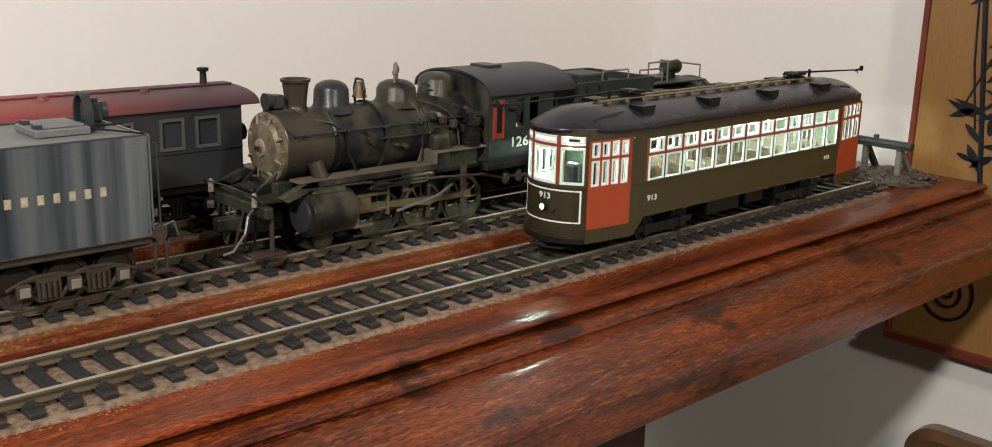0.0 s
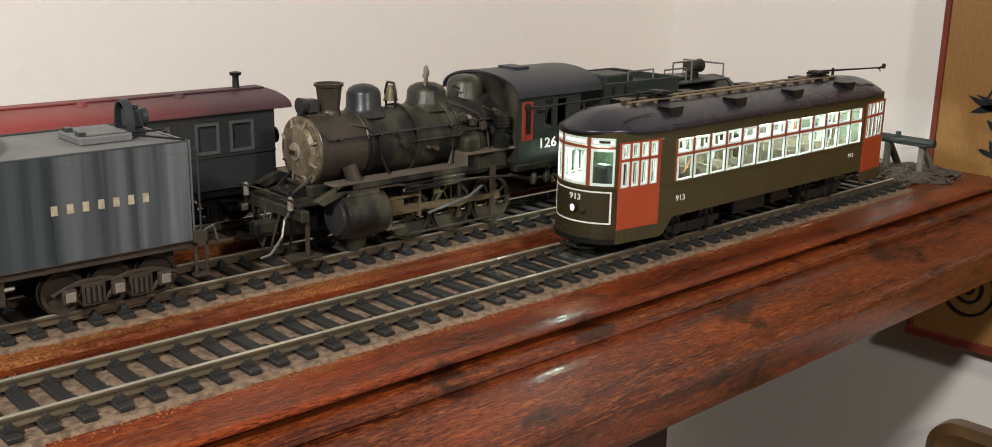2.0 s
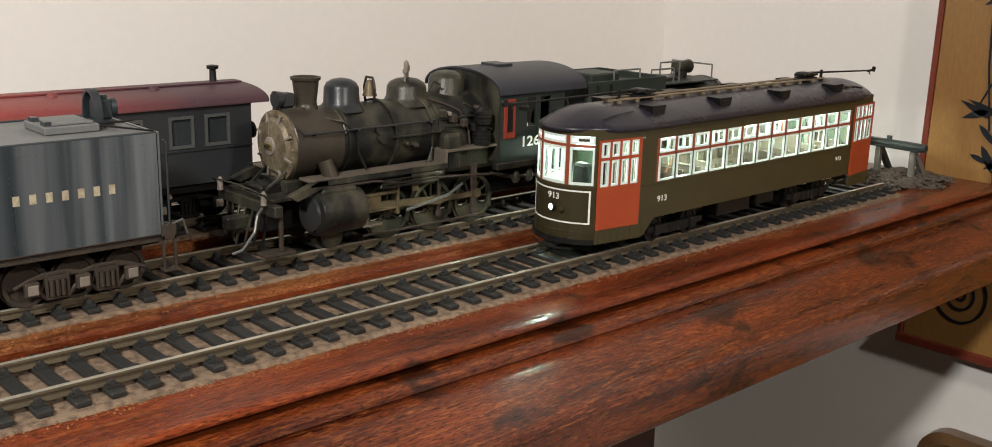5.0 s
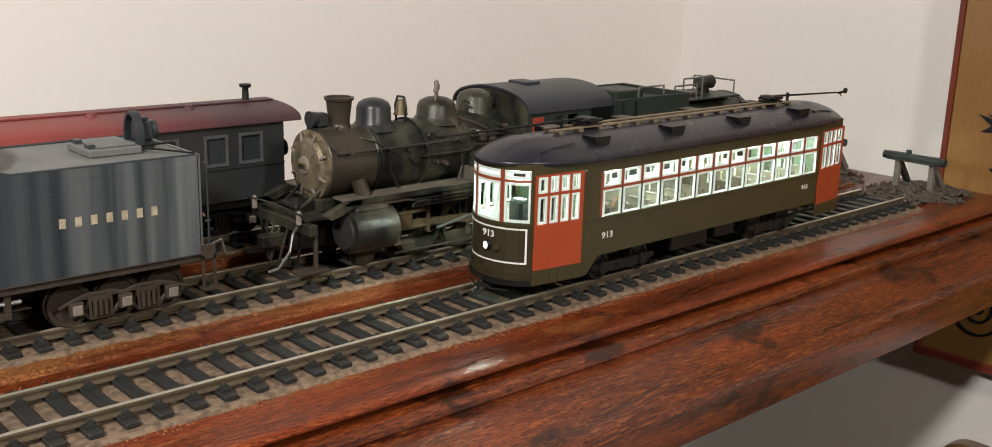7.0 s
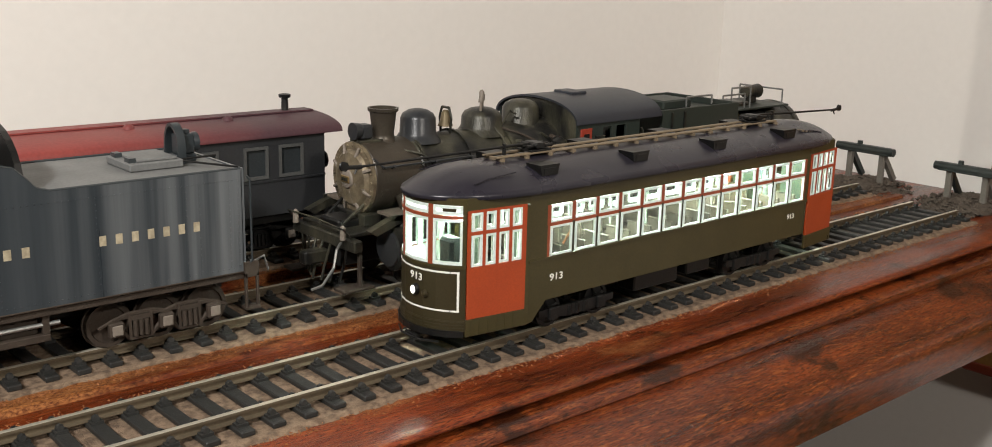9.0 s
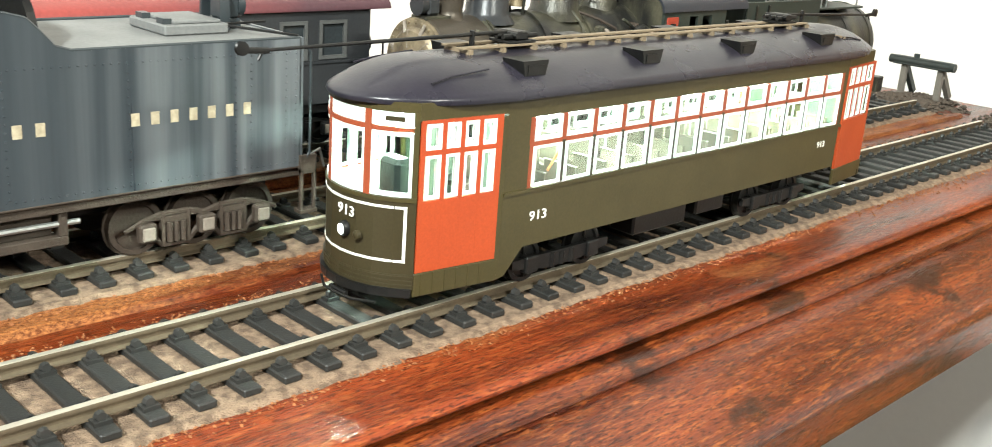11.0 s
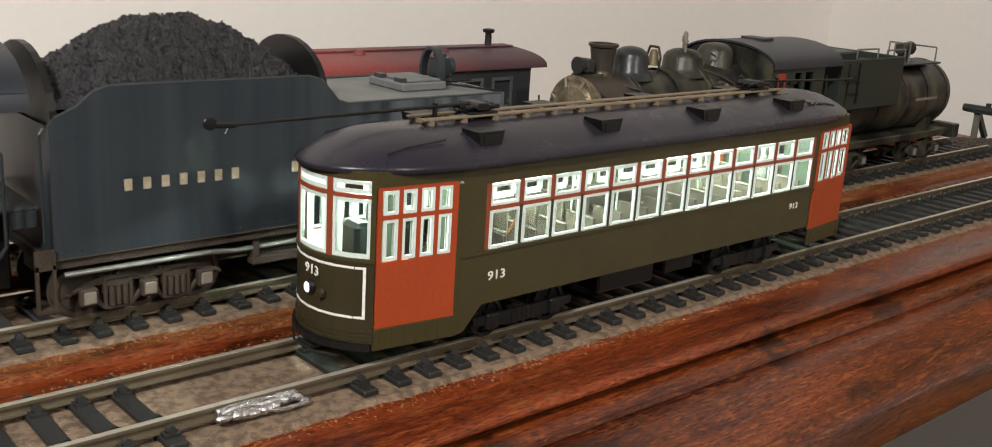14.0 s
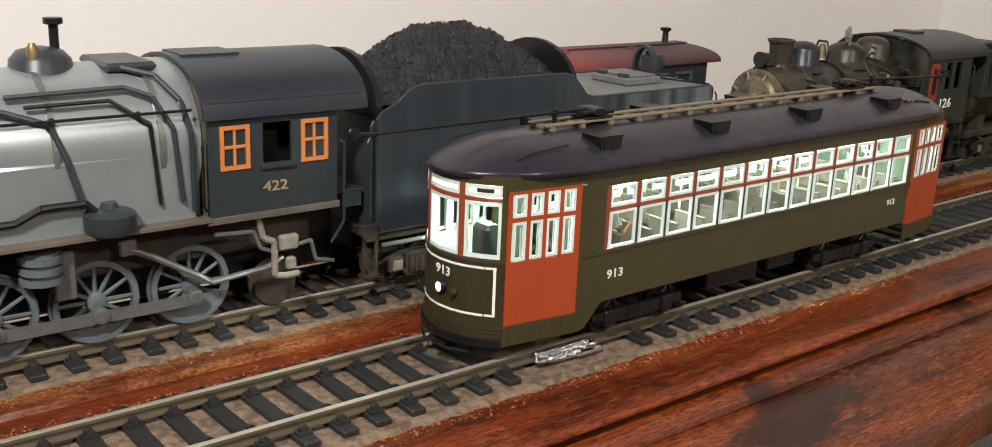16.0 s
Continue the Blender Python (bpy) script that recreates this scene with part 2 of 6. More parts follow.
SMOKEBOX_FRONT = material("pale_worn_smokebox_front", (0.22, 0.178, 0.115), 0.45, 0.35, second=(0.085, 0.066, 0.044), scale=110, fine=900, bump=0.3, contrast=(0.4, 0.62), amount=0.9)
SMOKEBOX = material("graphite_smokebox", (0.062, 0.051, 0.038), 0.38, 0.35, second=(0.025, 0.021, 0.017), scale=45, fine=800, bump=0.12, contrast=(0.4, 0.66))
BRASSY = material("worn_brass", (0.252, 0.18, 0.078), 0.4, 0.7, second=(0.12, 0.084, 0.042), scale=90, fine=900)
OCHRE_ROD = material("ochre_weathered_rod", (0.14, 0.108, 0.058), 0.5, 0.4, second=(0.06, 0.046, 0.03), scale=90, fine=900)
CAB_GREEN = material("dark_green_cab", (0.0182, 0.026, 0.02184), 0.45, second=(0.0312, 0.03432, 0.0286), scale=40, fine=800)
CAB_RED = material("red_cab_window", (0.285, 0.0375, 0.01875), 0.5, scale=80)
CABOOSE_GREY = material("blue_grey_caboose_side", (0.021, 0.0225, 0.025), 0.5, second=(0.031, 0.032, 0.033), scale=30, fine=800, bump=0.06)
CABOOSE_RED = material("oxide_red_roof", (0.24, 0.045, 0.037), 0.5, second=(0.06, 0.026, 0.033), scale=9, fine=600, amount=0.8, contrast=(0.42, 0.6))


def darken_towards(m, x0, x1):
    """Second colour thickens along the thing from x0 to x1, over the broad patches."""
    n, l = m.node_tree.nodes, m.node_tree.links
    co = next(k for k in n if k.type == "TEX_COORD")
    mix = next(k for k in n if k.type == "MIX")
    sep, ran, add = n.new("ShaderNodeSeparateXYZ"), n.new("ShaderNodeMapRange"), n.new("ShaderNodeMath")
    ran.inputs[1].default_value, ran.inputs[2].default_value = x0, x1
    add.operation, add.use_clamp = "MULTIPLY_ADD", True
    add.inputs[1].default_value = 0.35
    old_link = mix.inputs[0].links[0].from_socket
    l.new(co.outputs["Object"], sep.inputs[0])
    l.new(sep.outputs[0], ran.inputs[0])
    l.new(old_link, add.inputs[0])
    l.new(ran.outputs[0], add.inputs[2])
    l.new(add.outputs[0], mix.inputs[0])


darken_towards(CABOOSE_RED, -0.04, 0.1)


def streaks_towards(m, x0, x1):
    """Pale runs of wear that come in along the thing from x0 to x1."""
    n, l = m.node_tree.nodes, m.node_tree.links
    co = next(k for k in n if k.type == "TEX_COORD")
    mix = next(k for k in n if k.type == "MIX")
    sep, ran, mul = n.new("ShaderNodeSeparateXYZ"), n.new("ShaderNodeMapRange"), n.new("ShaderNodeMath")
    ran.interpolation_type = "SMOOTHSTEP"
    ran.inputs[1].default_value, ran.inputs[2].default_value = x0, x1
    ran.inputs[3].default_value = 0.1
    mul.operation = "MULTIPLY"
    old_link = mix.inputs[0].links[0].from_socket
    l.new(co.outputs["Object"], sep.inputs[0])
    l.new(sep.outputs[0], ran.inputs[0])
    l.new(old_link, mul.inputs[0])
    l.new(ran.outputs[0], mul.inputs[1])
    l.new(mul.outputs[0], mix.inputs[0])


streaks_towards(SLATE_PALE, -0.02, 0.095)
WINDOW_GREY = material("grey_window_frame", (0.075, 0.077, 0.075), 0.55, scale=60)
DARK_GLASS = material("dark_window_glass", (0.03, 0.035, 0.038), 0.12, scale=60)
BUFFER_GREEN = material("black_green_buffer_beam", (0.0224, 0.0288, 0.0272), 0.45, scale=80, second=(0.048, 0.0528, 0.048))
POST_GREY = material("grey_plastic_post", (0.165, 0.15, 0.1275), 0.7, scale=80)
PANEL_GOLD = material("golden_brown_panel", (0.32, 0.168, 0.048), 0.42, second=(0.192, 0.096, 0.032), scale=10, fine=500, coat=0.3, stretch=(1, 1, 0.25))
PANEL_EDGE = material("red_brown_panel_edge", (0.18, 0.035, 0.018), 0.45, scale=20, second=(0.09, 0.018, 0.01))
INK = material("black_painted_leaf", (0.0072, 0.0084, 0.0132), 0.4, scale=60, second=(0.018, 0.0204, 0.027))
FRAME_WOOD = material("dark_oak_frame", (0.14, 0.077, 0.0315), 0.4, second=(0.07, 0.035, 0.0154), scale=40, fine=500, coat=0.3)
DARK_WOOD = material("dark_support_wood", (0.05, 0.018, 0.012), 0.5, scale=30, second=(0.03, 0.011, 0.008))

# ---- mesh helpers; lengths in millimetres ----
MM = 0.001
ORIGIN = Vector((0, 0, 0))
TAPER = None


def part(name, bm, mat, parent=None, label="", smooth=None):
    """Links a bmesh as one mesh object under a thing or a part; ORIGIN is the thing's base in millimetres."""
    bmesh.ops.recalc_face_normals(bm, faces=bm.faces)
    me = bpy.data.meshes.new(name)
    for v in bm.verts:
        if TAPER:
            v.co.y *= TAPER(v.co.x)
        v.co = (v.co - ORIGIN) * MM
    bm.to_mesh(me)
    bm.free()
    me.materials.append(mat)
    if smooth is not None:
        me.shade_smooth()
        me.set_sharp_from_angle(angle=radians(smooth))
    ob = new(name, me)
    if parent:
        ob.parent = parent
    else:
        ob.location = ORIGIN * MM
    return tagged(ob, label)


def base(name, x, y, z, label, category, group="", kind=""):
    """An Empty at a thing's base, to parent its parts."""
    global ORIGIN
    ORIGIN = Vector((x, y, z))
    ob = new(name)
    ob.empty_display_size = 0.01
    ob.location = ORIGIN * MM
    return tagged(ob, label, category, group, kind)


def at_origin(x=0, y=0, z=0):
    global ORIGIN
    ORIGIN = Vector((x, y, z))


def box(bm, a, b, bevel=0.0, seg=1):
    r = bmesh.ops.create_cube(bm, size=1)
    vs = r["verts"]
    for v in vs:
        v.co = Vector([a[i] + (b[i] - a[i]) * (v.co[i] + 0.5) for i in range(3)])
    if bevel:
        es = list({e for v in vs for e in v.link_edges})
        bmesh.ops.bevel(bm, geom=es, offset=bevel, segments=seg, affect="EDGES", profile=0.5)
    return bm


def boxes(*pairs, bevel=0.0):
    bm = bmesh.new()
    for a, b in pairs:
        box(bm, a, b, bevel)
    return bm


def ring(bm, a, b, z0, z1, w, ya, yb):
    """A rectangular frame in one piece, w wide, in the xz plane, from ya to yb."""
    loops = []
    for y, d in ((ya, 0), (ya, w), (yb, w), (yb, 0)):
        loops.append([bm.verts.new(p) for p in ((a + d, y, z0 + d), (b - d, y, z0 + d), (b - d, y, z1 - d), (a + d, y, z1 - d))])
    for p, q in zip(loops, loops[1:] + loops[:1]):
        for k in range(4):
            bm.faces.new((p[k], p[(k + 1) % 4], q[(k + 1) % 4], q[k]))
    return bm


def grain(bm, c, r, rnd, flat=0.75):
    """One irregular eight-sided lump."""
    a = rnd.uniform(0, 6.28)
    u, v = Vector((math.cos(a), math.sin(a), rnd.uniform(-0.4, 0.4))), Vector((-math.sin(a), math.cos(a), rnd.uniform(-0.4, 0.4)))
    w = Vector((rnd.uniform(-0.3, 0.3), rnd.uniform(-0.3, 0.3), flat))
    c = Vector(c)
    p = [bm.verts.new(c + d * r * rnd.uniform(0.7, 1.3)) for d in (u * 1.3, v, -u * 1.3, -v, w, -w)]
    for k in range(4):
        bm.faces.new((p[k], p[(k + 1) % 4], p[4]))
        bm.faces.new((p[(k + 1) % 4], p[k], p[5]))


def tube(bm, p, q, r, r2=None, seg=10):
    """A cylinder or cone from p to q."""
    p, q = Vector(p), Vector(q)
    d = q - p
    m = Matrix.Translation((p + q) / 2) @ d.to_track_quat("Z", "Y").to_matrix().to_4x4()
    bmesh.ops.create_cone(bm, cap_ends=True, segments=seg, radius1=r, radius2=r if r2 is None else r2, depth=d.length, matrix=m)
    return bm


def wire(bm, points, r, seg=6):
    for p, q in zip(points, points[1:]):
        tube(bm, p, q, r, seg=seg)
    return bm


def lathe(bm, profile, centre, axis="z", seg=24):
    """Turns (distance along the axis, radius) rows about an axis through centre."""
    rings = []
    for h, r in profile:
        ring = []
        for k in range(seg):
            a = 2 * math.pi * k / seg
            u, v = r * math.cos(a), r * math.sin(a)
            o = {"z": (u, v, h), "x": (h, u, v), "y": (v, h, u)}[axis]
            ring.append(bm.verts.new(Vector(centre) + Vector(o)))
        rings.append(ring)
    for a, b in zip(rings, rings[1:]):
        for k in range(seg):
            bm.faces.new((a[k], a[(k + 1) % seg], b[(k + 1) % seg], b[k]))
    bm.faces.new(rings[0][::-1])
    bm.faces.new(rings[-1])
    return bm


def prism(bm, outline, lo, hi, axis="y"):
    """Extrudes a closed outline, given in the two other axes in order, along an axis."""
    def place(u, v, h):
        return {"x": (h, u, v), "y": (u, h, v), "z": (u, v, h)}[axis]
    a = [bm.verts.new(place(u, v, lo)) for u, v in outline]
    b = [bm.verts.new(place(u, v, hi)) for u, v in outline]
    n = len(a)
    bm.faces.new(a)
    bm.faces.new(b[::-1])
    for k in range(n):
        bm.faces.new((a[k], b[k], b[(k + 1) % n], a[(k + 1) % n]))
    return bm


def arch(half, low, rise, n=12, thick=0.0):
    """Points of an arch over y from -half to half, from low to low + rise."""
    return [(-half * math.cos(math.pi * k / n), low + rise * math.sin(math.pi * k / n) ** 0.9) for k in range(n + 1)]


def writing(text, size, mat, parent, name, m, depth=0.12, wide=1.25):
    """Raised characters of the built-in font as a mesh, laid out by the pose m in millimetres."""
    cu = bpy.data.curves.new(name, "FONT")
    cu.body, cu.size, cu.extrude, cu.align_x, cu.align_y = text, size, depth, "CENTER", "CENTER"
    cu.resolution_u, cu.offset = 2, size * 0.012
    tmp = new(name + "_tmp", cu)
    bpy.context.view_layer.update()
    me = bpy.data.meshes.new_from_object(tmp.evaluated_get(bpy.context.evaluated_depsgraph_get()))
    bpy.data.objects.remove(tmp)
    me.transform(Matrix.Scale(MM, 4) @ Matrix.Translation(-ORIGIN) @ m @ Matrix.Diagonal((wide, 1, 1, 1)))
    me.materials.clear()
    me.materials.append(mat)
    ob = new(name, me)
    ob.parent = parent
    return ob


SIDE = Matrix(((1, 0, 0, 0), (0, 0, -1, 0), (0, 1, 0, 0), (0, 0, 0, 1)))   # text that faces -y
FRONT = Matrix(((0, 0, -1, 0), (-1, 0, 0, 0), (0, 1, 0, 0), (0, 0, 0, 1)))  # text that faces -x

# ---- room ----
def wall(name, a, b, mat=PLASTER):
    at_origin()
    return tagged(part(name, boxes((a, b)), mat), kind="structure")


wall("wall_north", (-3000, 292, -1300), (640, 400, 1200))
wall("wall_east", (625, -2600, -1300), (740, 292, 1200))
# Unseen south and west walls and the ceiling, dark to hold back fill light.
wall("wall_south", (-3000, -2720, -1300), (740, -2600, 1200), LOW_BOUNCE)
wall("wall_west", (-3120, -2720, -1300), (-3000, 400, 1200), LOW_BOUNCE)
wall("floor", (-3120, -2720, -1400), (740, 400, -1300), FLOORING)
wall("ceiling", (-3120, -2720, 1200), (740, 400, 1300), LOW_BOUNCE_TOP)

# ---- shelf ----
SHELF_L, SHELF_R = -900, 609
shelf = base("shelf", 0, 0, -56, "red-stained varnished wooden shelf with moulded front edge", "shelf")
bm = bmesh.new()
prism(bm, [(-60, -4.2), (-61, -3.2), (-61, -2.2), (-60.2, -1.3), (-58.6, -0.7), (-56, -0.3), (-45, 0), (292, 0), (292, -14), (-47, -14), (-47, -5), (-49, -4.2)], SHELF_L, SHELF_R, "x")
part("top_board", bm, SHELF_WOOD, shelf, smooth=32)
bm = bmesh.new()
prism(bm, [(-48, -6.8), (-58, -7.4), (-63.5, -8.8), (-65.5, -10.8), (-66, -13.2), (-65.2, -14.6), (-67, -15.2), (-69, -15.2), (-76, -17.6), (-94, -27.1), (-96.6, -28.6), (-98.2, -30.2), (-99, -32), (-99.2, -34), (-95.5, -54), (-94, -55.5), (-80, -56), (-60, -40), (-48, -40)], SHELF_L, SHELF_R, "x")
part("front_moulding", bm, EDGE_WOOD, shelf, smooth=32)
bm = bmesh.new()
prism(bm, [(-46, -14.2), (292, -14.2), (292, -40), (-46, -40)], SHELF_L, SHELF_R, "x")
part("under_board", bm, EDGE_WOOD, shelf)
bm = bmesh.new()
prism(bm, [(45, 0.05), (46, 2.2), (47.5, 2.7), (290, 2.7), (290, 0.05)], SHELF_L + 2, 545, "x")
part("raised_strip", bm, TRACKSIDE_WOOD, shelf)
at_origin(0, 0, -56)
support = base("shelf_support", 430, 220, -1300, "dark wooden panel that carries the shelf", "shelf support")
part("support_panel", boxes(((-700, 170, -1300), (500, 290, -56.2)), bevel=3), DARK_WOOD, support)

# ---- tracks ----
PITCH = 13.5


def tie_mesh():
    bm = boxes(((-2.9, -27.5, -2.4), (2.9, 27.5, 0)), bevel=0.45)
    for y in (-17, 17):
        for s in (-1, 1):
            c = y + s * 4.3
            box(bm, (-2.4, c - 1.8, -0.1), (2.4, c + 1.8, 1.1))
            tube(bm, (0, c - 0.7 * s, 1.7), (0, c + 1.0 * s, 1.9), 1.7, 1.35, seg=8)
    me = bpy.data.meshes.new("tie")
    for v in bm.verts:
        v.co *= MM
    bm.to_mesh(me)
    bm.free()
    me.materials.append(TIE)
    return me


TIE_MESH = tie_mesh()


def rail_bm(y, z, x0, x1):
    bm = bmesh.new()
    prism(bm, [(y - 1.15, z), (y + 1.15, z), (y + 1.25, z - 0.35), (y + 1.1, z - 1.2), (y + 0.4, z - 1.5), (y + 0.4, z - 2.9), (y + 2.1, z - 3.4),
               (y + 2.1, z - 3.8), (y - 2.1, z - 3.8), (y - 2.1, z - 3.4), (y - 0.4, z - 2.9), (y - 0.4, z - 1.5), (y - 1.1, z - 1.2), (y - 1.25, z - 0.35)], x0, x1, "x")
    return bm


def roadbed(y, z, x0, x1, seed):
    """A strip of cork with crumbled edges."""
    rnd = random.Random(seed)
    bm = bmesh.new()
    rows, x = [], x0
    while x < x1:
        a, b = rnd.uniform(-1.2, 1.2), rnd.uniform(-1.2, 1.2)
        rows.append([bm.verts.new((x, y + c, z + h)) for c, h in ((-32.4 + a, 0.05), (-30 + a * 0.5, 1.3), (30 + b * 0.5, 1.3), (32.4 + b, 0.05))])
        x += rnd.uniform(3, 6)
    for p, q in zip(rows, rows[1:]):
        for k in range(3):
            bm.faces.new((p[k], q[k], q[k + 1], p[k + 1]))
    return bm


def crumbs(y, z, x0, x1, count, seed):
    """Loose crumbs of roadbed along both edges of a track."""
    rnd = random.Random(seed)
    bm = bmesh.new()
    for _ in range(count):
        x, s = rnd.uniform(x0, x1), rnd.choice((-1, 1))
        c = Vector((x, y + s * (31.8 + abs(rnd.gauss(0, 3.4))), z + 0.3))
        grain(bm, c, rnd.uniform(0.18, 0.62), rnd)
    return bm


def track(y, lift, x0, x1, skip, seed, label):
    t = base("railway_track", 0, y, lift, label, "model track", "tracks on the shelf")
    part("roadbed", roadbed(y, lift, x0, x1 + 8, seed), CORK, t, "sandy granular roadbed")
    tagged(part("crumb_scatter", crumbs(y, lift, x0 + 250, x1, 3600, seed + 5), CORK_EDGE, t, "loose orange crumbs of roadbed"), kind="stuff")
    for s in (-17, 17):
        rail = part("rail", rail_bm(y + s, lift + 7.5, x0, x1), RAIL_SIDE, t, "dull brown metal rail", smooth=35)
        part("rail_head", boxes(((x0, y + s - 1.05, lift + 7.45), (x1, y + s + 1.05, lift + 7.7)), bevel=0.1), RAIL, rail, "worn bright rail head")
    rnd = random.Random(seed)
    x = -132 - PITCH * 48
    while x < x1 + 5:
        if x > x0 and not skip[0] < x < skip[1]:
            ob = new("tie", TIE_MESH)
            ob.parent = t
            ob.matrix_local = pose((x + rnd.uniform(-0.5, 0.5)) * MM, rnd.uniform(-0.4, 0.4) * MM, 3.7 * MM, 0, 0, rnd.uniform(-1.5, 1.5))
        x += PITCH
    return t


front_track = track(0, 0, -780, 505, (-204, -157), 3, "model track with black ties and tarnished rails under the streetcar")
middle_track = track(88, 2.5, -780, 520, (9e3, 9e3), 4, "model railway track with black ties under two steam locomotives")
at_origin(0, 0, -56)
part("track_board", boxes(((SHELF_L + 4, 131, 2.75), (540, 203, 8.38)), bevel=0.4), TRACKSIDE_WOOD, shelf, "low board under the rear track")
rear_track = track(167, 8.4, -780, 480, (9e3, 9e3), 6, "model track with black ties and rails under the caboose")

# bright rail joints on the nearest rail
at_origin(0, 0, 0)
joint = base("rail_joiner", -182, -18, 3.5, "crumpled bright metal rail joiner on the track", "rail joiner")
bm = boxes(((-197, -20.6, 3.6), (-170, -18.3, 7.0)), bevel=0.6)
rnd = random.Random(8)
bmesh.ops.subdivide_edges(bm, edges=bm.edges[:], cuts=4, use_grid_fill=True)
for v in bm.verts:
    v.co += Vector((rnd.uniform(-0.5, 0.5), rnd.uniform(-0.8, 0.2), rnd.uniform(-0.6, 0.5)))
part("sleeve", bm, SOLDER, joint)
for k in range(9):
    bm = bmesh.new()
    c = Vector((-196 + 3.6 * k + rnd.uniform(-1, 1), -20.8 + rnd.uniform(-1.0, 0.4), 4.2 + rnd.uniform(-0.8, 1.6)))
    bmesh.ops.create_icosphere(bm, subdivisions=2, radius=1.0, matrix=Matrix.Translation(c) @ Matrix.Diagonal((rnd.uniform(1.8, 3.2), rnd.uniform(1.2, 1.9), rnd.uniform(1.0, 1.8), 1)))
    for v in bm.verts:
        v.co += Vector([rnd.uniform(-0.25, 0.25) for _ in range(3)])
    part("solder_lump", bm, SOLDER, joint, smooth=70)
part("wire_end", wire(bmesh.new(), [(-186, -20.5, 4.2), (-178, -23.4, 3.4), (-166, -22.5, 3.0)], 0.7), SOLDER, joint)


def buffer_stop(x, y, z, label):
    b = base("buffer_stop", x, y, z, label, "buffer stop", "buffer stops at the track ends")
    bm = bmesh.new()
    tube(bm, (x, y - 25, z + 27.5), (x, y + 25, z + 27.5), 3.2, seg=10)
    box(bm, (x - 2.6, y - 22, z + 24.2), (x + 3, y + 22, z + 30.6), 0.6)
    part("beam", bm, BUFFER_GREEN, b, "black-green beam with rounded ends", smooth=40)
    for s in (-1, 1):
        part("post", boxes(((x + 1, y + s * 14 - 2.2, z), (x + 5, y + s * 14 + 2.2, z + 25)), bevel=0.4), POST_GREY, b)
        bm = bmesh.new()
        prism(bm, [(x + 3, z + 22), (x + 6, z + 25), (x + 26, z + 3), (x + 22, z + 1)], y + s * 14 - 1.8, y + s * 14 + 1.8, "y")
        part("brace", bm, BUFFER_GREEN if s > 0 else POST_GREY, b)
    part("bolt", tube(bmesh.new(), (x, y + 5, z + 30), (x, y + 5, z + 33.5), 2.2, seg=8), BUFFER_GREEN, b)
    return b


buffer_stop(552, 1, 1.5, "grey and black-green buffer stop at the streetcar track's end")
buffer_stop(549, 84, 5.5, "grey and black-green buffer stop behind the old locomotive")


def mound(x, y, rx, ry, h, seed, label):
    rnd = random.Random(seed)
    at_origin(x, y, 0.5)
    bm = bmesh.new()
    lathe(bm, [(0, 1.0), (0.45, 0.8), (0.8, 0.5), (1.0, 0.15)], (0, 0, 0), "z", 18)
    for v in bm.verts:
        k = rnd.uniform(0.8, 1.2)
        v.co = Vector((x + v.co.x * rx * k, y + v.co.y * ry * k, 0.2 + v.co.z * h * k))
    for _ in range(420):
        a, r = rnd.uniform(0, 6.28), rnd.random() ** 0.6
        c = Vector((x + rx * 1.15 * r * math.cos(a), y + ry * 1.15 * r * math.sin(a), 0.4 + h * max(0, 1 - r * r)))
        grain(bm, c, rnd.uniform(0.6, 2.2), rnd)
    return tagged(part("ballast_heap", bm, BALLAST, None, label), "", "ballast", "", "stuff")


mound(560, 0, 44, 34, 6, 11, "heap of grey-brown ballast round the buffer stop")
mound(545, 86, 46, 36, 8, 12, "heap of brown ballast and scrap behind the tank")

# ---- streetcar ----
tram = base("streetcar", 254, 0, 7.5, "lit olive-green model streetcar with orange-red doors and dark roof", "streetcar")
NOSE, TAIL, HALF = 104.6, 409.0, 26.2
ARC = 36.0


def narrowing(x):
    """The vestibules draw in towards both ends."""
    u = max(0.0, min(1.0, (149 - x) / 33 if x < 254 else (x - 367) / 26))
    return 1 - 0.15 * u


TAPER = narrowing


def curve_at(end, a, r=ARC):
    """A point of the rounded end (0 front, 1 rear) at an angle from the middle, y to +."""
    x = NOSE + ARC - r * math.cos(a)
    return (x if end == 0 else NOSE + TAIL - x, r * math.sin(a))


def bowed(end, a0, a1, z0, z1, r=ARC, thick=1.4, n=8):
    """A curved panel of an end between two angles and two heights."""
    bm = bmesh.new()
    pts = [a0 + (a1 - a0) * k / n for k in range(n + 1)]
    prism(bm, [curve_at(end, a, r) for a in pts] + [curve_at(end, a, r - thick) for a in reversed(pts)], z0, z1, "z")
    return bm


EDGE_A = math.asin(HALF / ARC)
X0, X1 = 116.0, NOSE + TAIL - 116.0
WIN0, WIN1, NWIN = 160.6, 363.0, 13
STEP = (WIN1 - WIN0) / NWIN

